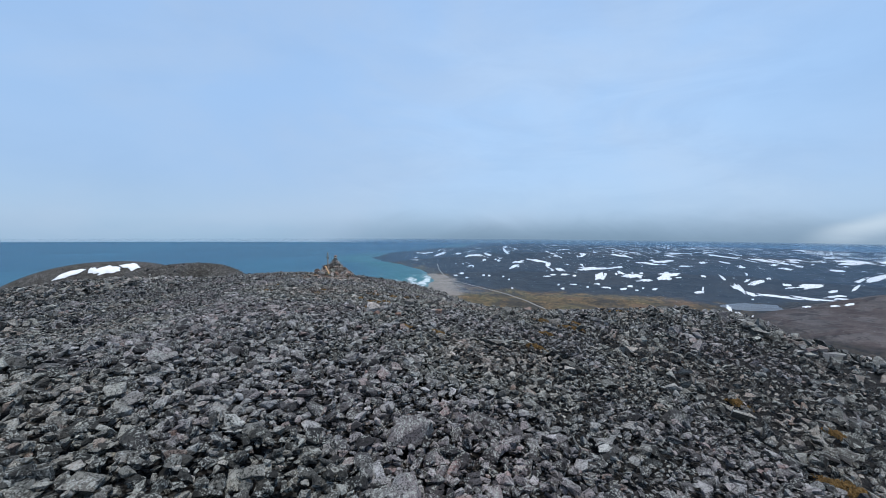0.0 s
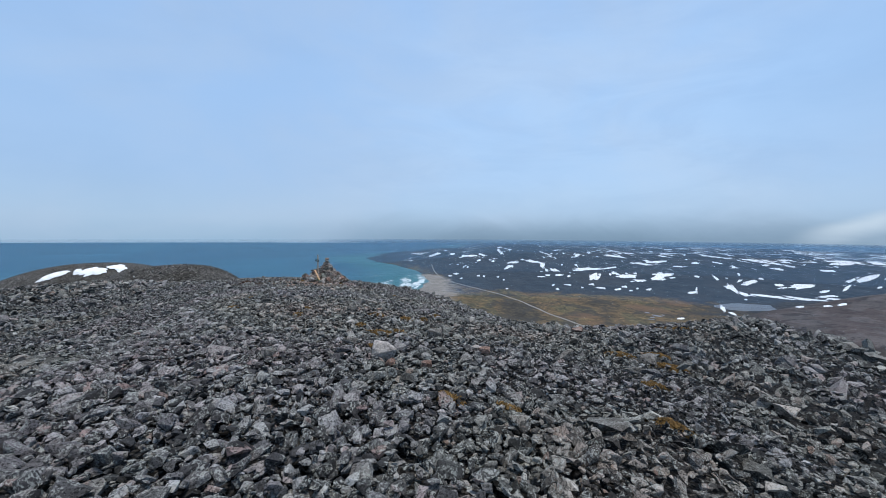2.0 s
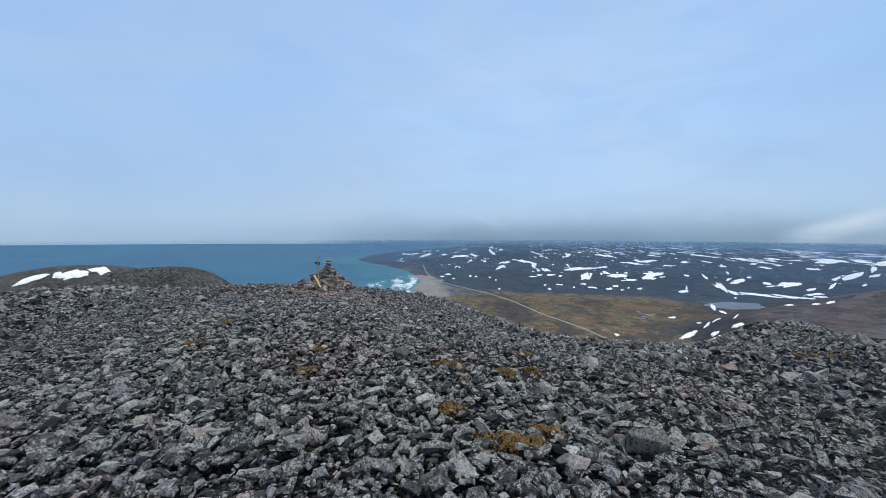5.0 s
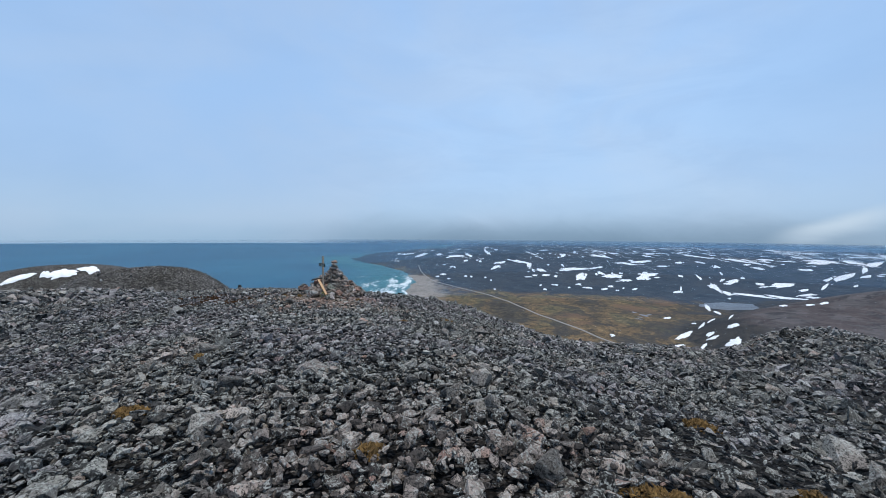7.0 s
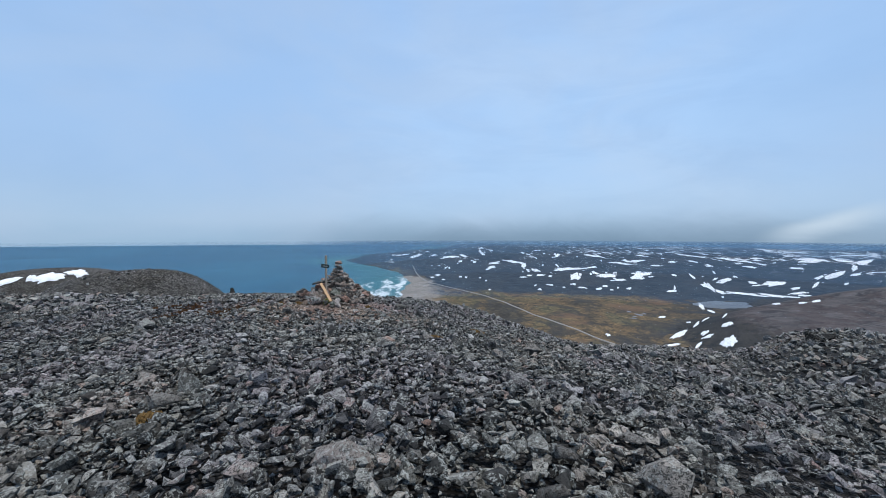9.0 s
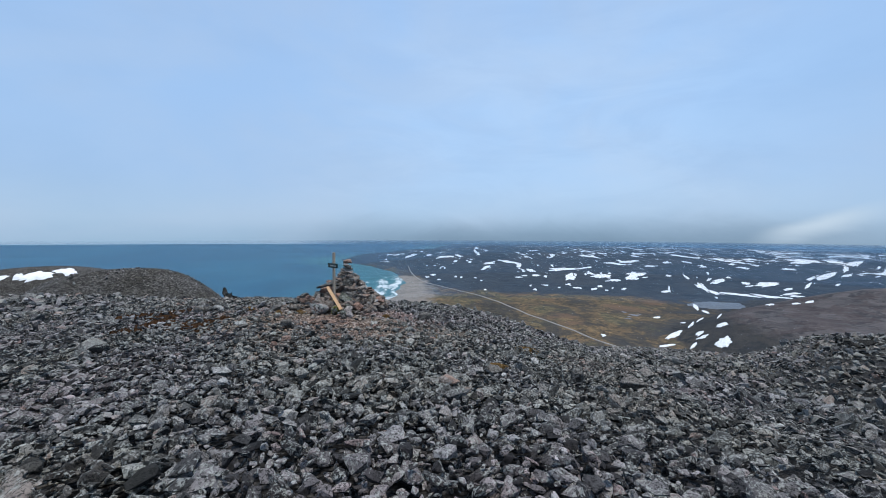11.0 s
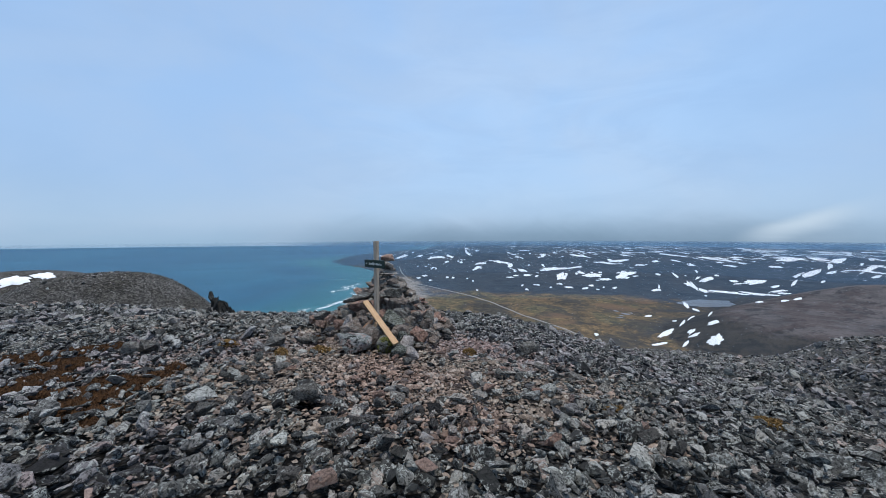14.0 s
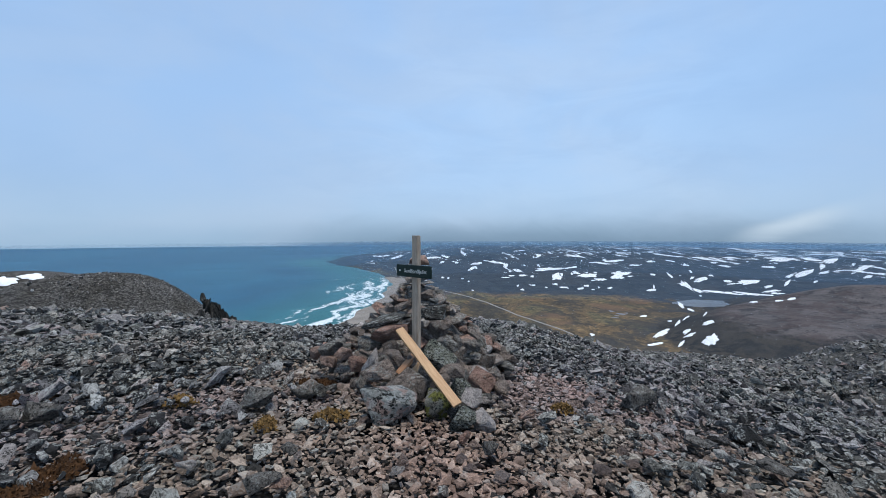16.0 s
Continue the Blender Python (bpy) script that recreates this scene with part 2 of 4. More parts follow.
def crusted_material(name, a, b, crust, spots, at_scale):
    """A boulder in two stone colours with large patches of crust and black lichen specks."""
    m, n = material(name)
    at = n.add("ShaderNodeTexCoord").outputs["Object"]
    grain = n.noise(18, 6.0, 0.7, at)
    c = n.mix(n.span(n.noise(2.4, 3.0, 0.5, at, 0.4), 0.46, 0.53), a, b)
    c = n.mix(n.span(grain, 0.4, 0.7, 0.0, 0.45), c, n.mix(1.0, c, grey(0.55), "MULTIPLY"))
    where = n.span(n.noise(at_scale, 4.0, 0.6, n.mapping(at, (1, 1, 1), (0.5, 0.2, 0.9)), 0.5), 0.47, 0.53)
    c = n.mix(n.math("MULTIPLY", where, 0.9), c, n.mix(n.span(grain, 0.35, 0.65), crust, n.mix(1.0, crust, grey(0.6), "MULTIPLY")))
    speck = n.math("MULTIPLY", n.span(n.noise(11, 6.0, 0.72, at, 0.6), 0.50, 0.55), n.span(n.noise(1.6, 3.0, 0.5, n.mapping(at, (1, 1, 1), (0.1, 0.8, 0.3)), 0.3), 0.42, 0.54, 0.25, 1.0))
    c = n.mix(n.math("MULTIPLY", speck, spots), c, (0.016, 0.017, 0.015))
    finish(n, c, 0.9, n.bump(n.math("ADD", grain, n.math("MULTIPLY", speck, -0.4)), 1.0, 0.05), 0.15)
    return m


SPOTTED_ROCK = crusted_material("spotted_boulder", (0.46, 0.34, 0.30), (0.50, 0.48, 0.45), (0.40, 0.43, 0.41), 0.95, 3.4)
PINK_ROCK = crusted_material("pink_block", (0.56, 0.39, 0.31), (0.50, 0.36, 0.30), (0.54, 0.47, 0.42), 0.25, 2.0)
YELLOW_ROCK = crusted_material("yellow_lichen_rock", (0.30, 0.29, 0.25), (0.24, 0.25, 0.22), (0.25, 0.25, 0.05), 0.9, 2.6)


def ground_material():
    m, n = material("ground")
    at = n.add("ShaderNodeNewGeometry").outputs["Position"]
    zone = n.attribute("zone")
    z = n.add("ShaderNodeSeparateColor", {0: zone.outputs["Color"]})
    rocky, sandy, high = z.outputs[0], z.outputs[1], z.outputs[2]
    # rubble painted dark as shade between the stones, and the stone fields where they run together
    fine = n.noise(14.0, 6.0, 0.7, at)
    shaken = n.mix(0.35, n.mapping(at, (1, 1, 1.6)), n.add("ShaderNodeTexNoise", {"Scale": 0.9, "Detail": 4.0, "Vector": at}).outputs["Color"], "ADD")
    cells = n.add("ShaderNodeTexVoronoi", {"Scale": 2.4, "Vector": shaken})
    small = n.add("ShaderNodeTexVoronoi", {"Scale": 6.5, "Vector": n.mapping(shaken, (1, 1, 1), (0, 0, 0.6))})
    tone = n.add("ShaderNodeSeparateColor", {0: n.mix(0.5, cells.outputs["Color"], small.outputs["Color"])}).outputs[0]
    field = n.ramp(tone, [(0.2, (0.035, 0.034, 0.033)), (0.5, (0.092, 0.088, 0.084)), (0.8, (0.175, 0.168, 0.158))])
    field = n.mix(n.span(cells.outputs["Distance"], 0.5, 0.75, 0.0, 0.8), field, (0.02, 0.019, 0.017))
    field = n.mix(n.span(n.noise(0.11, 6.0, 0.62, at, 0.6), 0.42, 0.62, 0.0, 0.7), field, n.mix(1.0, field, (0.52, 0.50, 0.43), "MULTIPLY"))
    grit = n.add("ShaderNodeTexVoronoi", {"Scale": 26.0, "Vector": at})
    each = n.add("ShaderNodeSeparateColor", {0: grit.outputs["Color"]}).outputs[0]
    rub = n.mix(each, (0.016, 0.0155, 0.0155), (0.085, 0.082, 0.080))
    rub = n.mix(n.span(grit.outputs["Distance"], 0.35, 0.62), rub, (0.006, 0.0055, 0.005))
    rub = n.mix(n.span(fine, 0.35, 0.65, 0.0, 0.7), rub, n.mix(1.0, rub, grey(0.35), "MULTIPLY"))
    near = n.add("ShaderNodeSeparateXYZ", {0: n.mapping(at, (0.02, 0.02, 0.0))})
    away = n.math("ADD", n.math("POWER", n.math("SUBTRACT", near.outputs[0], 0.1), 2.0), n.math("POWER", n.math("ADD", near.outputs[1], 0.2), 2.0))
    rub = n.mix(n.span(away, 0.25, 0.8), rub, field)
    # moor: brown grass and heath in broad patches
    flat = n.mapping(at, (1.0, 0.75, 0.2), (0, 0, 0.5))
    big = n.noise(0.006, 7.0, 0.62, flat, 0.7)
    mid = n.noise(0.035, 6.0, 0.65, flat, 0.5)
    moor = n.ramp(big, [(0.28, (0.035, 0.031, 0.026)), (0.40, (0.078, 0.062, 0.040)), (0.50, (0.175, 0.118, 0.060)), (0.58, (0.125, 0.108, 0.058)), (0.66, (0.20, 0.135, 0.066)), (0.8, (0.13, 0.108, 0.072))])
    moor = n.mix(n.span(n.noise(0.09, 6.0, 0.75, flat, 0.6), 0.44, 0.56, 0.0, 0.85), moor, n.mix(1.0, moor, (0.45, 0.5, 0.52), "MULTIPLY"))
    moor = n.mix(n.span(mid, 0.35, 0.7, 0.0, 0.7), moor, n.mix(1.0, moor, grey(0.5), "MULTIPLY"))
    moor = n.mix(n.span(n.noise(0.16, 6.0, 0.8, flat, 0.4), 0.46, 0.60, 0.0, 0.75), moor, n.mix(1.0, moor, (1.9, 1.75, 1.45), "MULTIPLY"))
    moor = n.mix(n.span(n.noise(0.07, 7.0, 0.8, n.mapping(at, (1, 0.5, 1), (0, 0, 0.9)), 0.8), 0.54, 0.60, 0.0, 0.8), moor, (0.030, 0.026, 0.020))
    # bare fell: dark grey-brown rock and heather, with blue distance haze put into the colour
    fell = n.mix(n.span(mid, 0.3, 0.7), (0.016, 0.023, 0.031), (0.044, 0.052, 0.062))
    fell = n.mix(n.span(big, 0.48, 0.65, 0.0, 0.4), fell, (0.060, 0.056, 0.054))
    # the spur: dark heath on the flank, bare grey-brown gravel on top
    on = n.math("ADD", n.attribute("spur").outputs["Fac"], n.math("MULTIPLY", n.math("SUBTRACT", mid, 0.5), 0.5))
    top = n.mix(n.span(mid, 0.3, 0.7), (0.070, 0.060, 0.056), (0.120, 0.100, 0.092))
    top = n.mix(n.span(n.noise(0.05, 7.0, 0.8, at, 0.2), 0.51, 0.58, 0.0, 0.85), top, (0.026, 0.022, 0.019))
    top = n.mix(n.span(n.noise(0.014, 6.0, 0.7, n.mapping(at, (1, 1, 1), (0, 0, 0.4)), 1.2), 0.50, 0.56, 0.0, 0.55), top, (0.060, 0.038, 0.030))
    top = n.mix(n.span(n.noise(0.25, 4.0, 0.7, at), 0.56, 0.66, 0.0, 0.5), top, (0.17, 0.15, 0.14))
    fell = n.mix(n.span(on, 0.12, 0.3), fell, n.mix(n.span(n.noise(0.12, 4.0, 0.6, flat), 0.4, 0.6), (0.020, 0.018, 0.015), (0.055, 0.044, 0.030)))
    fell = n.mix(n.span(on, 0.72, 1.0), fell, top)
    # old snow lying in hollows along the slopes
    lay = n.mapping(at, (1.7, 0.62, 0.5), (0, 0, 0.55))
    drift = n.noise(0.0075, 8.0, 0.62, lay, 0.9)
    bit = n.noise(0.03, 5.0, 0.6, lay, 0.5)
    held = n.math("ADD", n.math("MULTIPLY", drift, 0.62), n.math("MULTIPLY", bit, 0.38))
    dense = zone.outputs["Alpha"]
    limit = n.math("SUBTRACT", 0.612, n.math("MULTIPLY", dense, 0.074))
    snowy = n.math("MULTIPLY", n.span(held, limit, n.math("ADD", limit, 0.012)), n.span(dense, 0.02, 0.1))
    sand = n.mix(n.span(mid, 0.3, 0.7), (0.20, 0.175, 0.150), (0.28, 0.25, 0.215))
    brown = n.noise(0.016, 6.0, 0.65, flat, 0.8)
    moor = n.mix(n.span(brown, 0.5, 0.57, 0.0, 0.75), moor, (0.045, 0.040, 0.032))
    moor = n.mix(n.span(n.noise(0.011, 5.0, 0.6, flat, 0.4), 0.55, 0.64, 0.0, 0.7), moor, (0.15, 0.090, 0.052))
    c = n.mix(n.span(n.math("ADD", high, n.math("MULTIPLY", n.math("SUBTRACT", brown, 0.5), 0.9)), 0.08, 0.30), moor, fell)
    c = n.mix(n.span(n.math("ADD", sandy, n.math("MULTIPLY", n.math("SUBTRACT", mid, 0.5), 0.6)), 0.4, 0.65), c, sand)
    c = n.mix(snowy, c, (0.80, 0.83, 0.86))
    # steep ground is coloured darker than level ground
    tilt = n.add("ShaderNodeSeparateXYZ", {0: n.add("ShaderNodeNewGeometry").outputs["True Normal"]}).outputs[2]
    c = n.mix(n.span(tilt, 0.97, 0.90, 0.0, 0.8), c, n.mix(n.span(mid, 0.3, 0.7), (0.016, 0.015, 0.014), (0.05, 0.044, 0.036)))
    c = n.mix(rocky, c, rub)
    c = n.mix(n.math("MULTIPLY", n.span(n.noise(0.5, 5.0, 0.75, at), 0.4, 0.62, 0.0, 0.45), n.math("SUBTRACT", 1.0, snowy)), c, n.mix(1.0, c, grey(0.5), "MULTIPLY"))
    finish(n, c, 0.9, n.bump(n.math("SUBTRACT", n.math("MULTIPLY", fine, 0.5), grit.outputs["Distance"]), n.math("MULTIPLY", rocky, 0.9), 0.03), 0.15)
    return m


def sea_material():
    m, n = material("sea_water")
    at = n.add("ShaderNodeNewGeometry").outputs["Position"]
    d = n.attribute("offshore").outputs["Fac"]
    swell = n.noise(0.02, 6.0, 0.6, n.mapping(at, (1, 0.35, 1), (0, 0, 0.5)))
    deep = n.mix(n.span(n.noise(0.002, 4.0, 0.5, at), 0.35, 0.65), (0.008, 0.066, 0.119), (0.012, 0.084, 0.139))
    c = n.mix(n.span(d, 300.0, 30.0), deep, (0.019, 0.112, 0.126))
    c = n.mix(n.span(swell, 0.35, 0.7, 0.0, 0.35), c, n.mix(1.0, c, grey(1.5), "MULTIPLY"))
    xy = n.add("ShaderNodeSeparateXYZ", {0: at})
    bend = n.math("ADD", d, n.math("MULTIPLY", n.math("SUBTRACT", n.noise(0.012, 3.0, 0.5, at), 0.5), 70.0))
    strip = n.add("ShaderNodeCombineXYZ", {0: n.math("MULTIPLY", bend, 0.045), 1: n.math("MULTIPLY", xy.outputs[1], 0.0055), 2: 0.0}).outputs[0]
    lines = n.noise(1.0, 5.0, 0.62, strip, 0.5)
    lace = n.noise(0.10, 5.0, 0.65, at, 0.8)
    edge = n.math("ADD", n.span(d, 190.0, 5.0, 0.615, 0.468), n.span(xy.outputs[1], 1050.0, 1500.0, 0.0, 0.15))
    foam = n.span(n.math("ADD", n.math("MULTIPLY", lines, 0.72), n.math("MULTIPLY", lace, 0.28)), edge, n.math("ADD", edge, 0.05))
    foam = n.math("MULTIPLY", foam, n.span(d, 240.0, 170.0))
    c = n.mix(foam, c, (0.58, 0.64, 0.66))
    finish(n, c, n.math("ADD", 0.42, n.math("MULTIPLY", foam, 0.4)), None, 0.12)
    return m


def plain_noise(name, a, b, scale, rough, bump=0.0, stretch=(1, 1, 1), spec=0.3):
    m, n = material(name)
    at = n.add("ShaderNodeTexCoord").outputs["Object"]
    at = n.mapping(at, stretch)
    f = n.noise(scale, 6.0, 0.62, at, 0.4)
    g = n.noise(scale * 7, 3.0, 0.6, at)
    c = n.mix(n.span(f, 0.3, 0.7), a, b)
    c = n.mix(n.span(g, 0.35, 0.75, 0.0, 0.45), c, n.mix(1.0, c, grey(0.6), "MULTIPLY"))
    finish(n, c, rough, n.bump(n.math("ADD", f, n.math("MULTIPLY", g, 0.5)), bump, 0.01) if bump else None, spec)
    return m


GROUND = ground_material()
WATER = sea_material()
SNOW = plain_noise("old_snow", (0.78, 0.81, 0.85), (0.86, 0.88, 0.90), 0.05, 0.7)
ROAD = plain_noise("gravel_road", (0.22, 0.205, 0.185), (0.30, 0.28, 0.25), 0.2, 0.95)
WOOD_GREY = plain_noise("weathered_wood", (0.34, 0.275, 0.21), (0.50, 0.41, 0.32), 9.0, 0.8, 0.3, (6, 6, 0.6))
WOOD_NEW = plain_noise("pale_new_wood", (0.41, 0.245, 0.13), (0.52, 0.34, 0.195), 9.0, 0.7, 0.2, (6, 6, 0.6))
SIGN_BLACK = plain_noise("sign_enamel", (0.008, 0.022, 0.016), (0.014, 0.030, 0.022), 20.0, 0.45)
SIGN_WHITE = plain_noise("sign_lettering", (0.62, 0.66, 0.64), (0.72, 0.74, 0.72), 30.0, 0.6)
WOOD_RED = plain_noise("reddish_wood", (0.30, 0.155, 0.08), (0.40, 0.22, 0.12), 9.0, 0.75, 0.2, (6, 6, 0.6))
MOSS = plain_noise("dry_moss", (0.10, 0.058, 0.020), (0.24, 0.145, 0.05), 14.0, 0.95, 0.5)
MOSS_RED = plain_noise("red_brown_moss", (0.028, 0.013, 0.005), (0.085, 0.038, 0.012), 14.0, 0.95, 0.5)


# ---- mesh helpers ----
def mesh_of(name, verts, faces, mat, smooth=False):
    me = bpy.data.meshes.new(name)
    me.from_pydata([tuple(v) for v in verts], [], [tuple(int(i) for i in f) for f in faces])
    me.materials.append(mat)
    if smooth:
        me.polygons.foreach_set("use_smooth", [True] * len(me.polygons))
    me.update()
    return me


def grid_mesh(name, pts, mat, smooth=True, wrap=False):
    """A sheet through an array of points of shape (rows, columns, 3)."""
    a, b, _ = pts.shape
    idx = np.arange(a * b).reshape(a, b)
    nxt = np.roll(idx, -1, 1) if wrap else idx[:, 1:]
    cur = idx if wrap else idx[:, :-1]
    quads = np.stack([cur[:-1], nxt[:-1], nxt[1:], cur[1:]], -1).reshape(-1, 4)
    me = bpy.data.meshes.new(name)
    me.vertices.add(a * b)
    me.vertices.foreach_set("co", pts.reshape(-1).astype(np.float32))
    me.loops.add(quads.size)
    me.loops.foreach_set("vertex_index", quads.ravel().astype(np.int32))
    me.polygons.add(len(quads))
    me.polygons.foreach_set("loop_start", np.arange(0, quads.size, 4, dtype=np.int32))
    me.polygons.foreach_set("use_smooth", np.full(len(quads), smooth))
    me.materials.append(mat)
    me.update(calc_edges=True)
    me.validate()
    return me


def part(name, bm, mat, parent, label=""):
    me = bpy.data.meshes.new(name)
    bm.to_mesh(me)
    bm.free()
    me.materials.append(mat)
    ob = new(name, me)
    ob.parent = parent
    return tagged(ob, label)


def empty(name, label, category, m=None, group="", kind=""):
    ob = new(name)
    if m is not None:
        ob.matrix_world = m
    return tagged(ob, label, category, group, kind)


def rock_shape(rng, points=13, flat=0.45):
    """An angular block with its longest side about one metre: vertices and triangles."""
    bm = bmesh.new()
    s = np.array([1.0, rng.uniform(0.5, 0.85), rng.uniform(0.75, 1.3) * flat]) * 0.5
    for _ in range(points):
        v = rng.normal(size=3)
        v /= np.abs(v).max() ** 0.75 * np.linalg.norm(v) ** 0.25
        bm.verts.new(v * s * rng.uniform(0.8, 1.05))
    out = bmesh.ops.convex_hull(bm, input=bm.verts[:])
    bmesh.ops.delete(bm, geom=[g for g in out["geom_interior"] if isinstance(g, bmesh.types.BMVert)], context="VERTS")
    bmesh.ops.triangulate(bm, faces=bm.faces[:])
    bmesh.ops.recalc_face_normals(bm, faces=bm.faces[:])
    bm.verts.index_update()
    v = np.array([q.co[:] for q in bm.verts])
    f = np.array([[q.index for q in t.verts] for t in bm.faces])
    bm.free()
    return v, f


RNG = np.random.default_rng(7)
SHAPES = [rock_shape(RNG, int(RNG.integers(13, 17)), RNG.uniform(0.3, 0.58)) for _ in range(48)]


def rough_shape(rng, flat, points=14):
    """A larger boulder: a block, subdivided once and knocked about."""
    v, f = rock_shape(rng, points, flat)
    bm = bmesh.new()
    vv = [bm.verts.new(q) for q in v]
    for t in f:
        bm.faces.new([vv[i] for i in t])
    bmesh.ops.dissolve_limit(bm, angle_limit=0.25, verts=bm.verts[:], edges=bm.edges[:])
    bmesh.ops.bevel(bm, geom=bm.edges[:], offset=0.014, segments=1, affect="EDGES", clamp_overlap=True)
    bmesh.ops.triangulate(bm, faces=bm.faces[:])
    bmesh.ops.subdivide_edges(bm, edges=[e for e in bm.edges if e.calc_length() > 0.22], cuts=1)
    bmesh.ops.triangulate(bm, faces=bm.faces[:])
    for q in bm.verts:
        q.co += noise.noise_vector(q.co * 5.0 + Vector((rng.uniform(0, 0.01), flat * 9, 0))) * 0.016
    bm.normal_update()
    me = bpy.data.meshes.new("stone")
    bm.to_mesh(me)
    bm.free()
    return me


def turns(rng, n, tilt):
    """Rotation matrices: any heading, leaning by about tilt radians."""
    a, b, c = rng.uniform(0, 6.283, n), rng.normal(0, tilt, n), rng.normal(0, tilt, n)
    ca, sa, cb, sb, cc, sc = np.cos(a), np.sin(a), np.cos(b), np.sin(b), np.cos(c), np.sin(c)
    rz = np.zeros((n, 3, 3)); rz[:, 0, 0] = ca; rz[:, 0, 1] = -sa; rz[:, 1, 0] = sa; rz[:, 1, 1] = ca; rz[:, 2, 2] = 1
    rx = np.zeros((n, 3, 3)); rx[:, 1, 1] = cb; rx[:, 1, 2] = -sb; rx[:, 2, 1] = sb; rx[:, 2, 2] = cb; rx[:, 0, 0] = 1
    ry = np.zeros((n, 3, 3)); ry[:, 0, 0] = cc; ry[:, 0, 2] = sc; ry[:, 2, 0] = -sc; ry[:, 2, 2] = cc; ry[:, 1, 1] = 1
    return ry @ rx @ rz


def heap(name, places, sizes, rots, rng, mat, shapes=SHAPES):
    """Many stones joined into one mesh."""
    pick = rng.integers(0, len(shapes), len(places))
    vs, fs, base = [], [], 0
    for k, (v, f) in enumerate(shapes):
        sel = np.nonzero(pick == k)[0]
        if not len(sel):
            continue
        p = np.einsum("nij,vj->nvi", rots[sel], v) * sizes[sel][:, None, None] + places[sel][:, None, :]
        vs.append(p.reshape(-1, 3))
        fs.append((f[None] + (base + np.arange(len(sel)) * len(v))[:, None, None]).reshape(-1, 3))
        base += len(sel) * len(v)
    v, f = np.concatenate(vs), np.concatenate(fs)
    me = bpy.data.meshes.new(name)
    me.vertices.add(len(v))
    me.vertices.foreach_set("co", v.ravel().astype(np.float32))
    me.loops.add(f.size)
    me.loops.foreach_set("vertex_index", f.ravel().astype(np.int32))
    me.polygons.add(len(f))
    me.polygons.foreach_set("loop_start", np.arange(0, f.size, 3, dtype=np.int32))
    me.polygons.foreach_set("use_smooth", np.zeros(len(f), bool))
    me.materials.append(mat)
    me.update(calc_edges=True)
    return new(name, me)


def way_distance(x, y):
    """How far points lie from the line walked over the summit, as a plain broken line."""
    line = np.array([(11.6, -26.5), (8.2, -19.0), (6.1, -15.3), (4.6, -12.5), (3.0, -9.0), (1.2, -5.8), (0.4, -3.8), (0.0, 0.0)])
    best = np.full(x.shape, 1e9)
    for a, b in zip(line[:-1], line[1:]):
        d = b - a
        t = np.clip(((x - a[0]) * d[0] + (y - a[1]) * d[1]) / (d @ d), 0, 1)
        best = np.minimum(best, np.hypot(x - a[0] - t * d[0], y - a[1] - t * d[1]))
    return best


# ---- ground, sea ----
def build_ground():
    fwd = np.radians(np.concatenate([np.linspace(-70, 75, 320), np.linspace(75, 290, 70)[1:-1]]))
    rad = np.concatenate([np.linspace(0.02, 50, 90), np.geomspace(50, 4960, 180)[1:]])
    x = 4 + rad[:, None] * np.sin(fwd)
    y = -8 + rad[:, None] * np.cos(fwd)
    z = ground_z(x.ravel(), y.ravel()).reshape(x.shape)
    z = z - 0.16 * np.clip((60 - np.hypot(x - 4, y + 8)) / 20, 0, 1)
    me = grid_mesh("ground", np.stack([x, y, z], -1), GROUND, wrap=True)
    d = x - shore(y)
    r = np.hypot(x, y + 8)
    rocky = np.clip((z - SEA - 30) / 40, 0, 1) * np.clip((420 - r) / 100, 0, 1)
    spread = 100 + 75 * np.exp(-((y - 850) / 230) ** 2)
    sandy = np.clip(1 - np.maximum(d, 0) / spread, 0, 1) * (y > 300) * (y < 1250)
    spur = np.clip(knoll(x, y, 455, 480, 1.6, 185, 160, 0.3, 3.0) + knoll(x, y, 670, 610, 1.6, 220, 200, 0.3), 0, 0.5) + np.clip(knoll(x, y, -400, 2150, 2, 300, 360, 0.3), 0, 0.6)
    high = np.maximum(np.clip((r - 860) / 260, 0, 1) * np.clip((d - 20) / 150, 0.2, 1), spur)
    turn = np.degrees(np.arctan2(x, y))
    dense = np.clip((r - 1250) / 700, 0, 1) * np.clip((d - 80) / 200, 0, 1) * np.clip(0.55 + (turn - 5) / 45, 0.25, 1.15)
    only = me.attributes.new("spur", "FLOAT", "POINT")
    only.data.foreach_set("value", np.clip(knoll(x, y, 455, 480, 1.2, 185, 160, 0.3, 2.0) + knoll(x, y, 670, 610, 1.0, 230, 200, 0.3), 0, 1).ravel().astype(np.float32))
    col = np.stack([rocky, sandy, high, dense], -1)
    attr = me.color_attributes.new("zone", "FLOAT_COLOR", "POINT")
    attr.data.foreach_set("color", col.reshape(-1).astype(np.float32))
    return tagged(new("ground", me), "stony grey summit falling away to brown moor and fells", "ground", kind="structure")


GROUND_OB = build_ground()


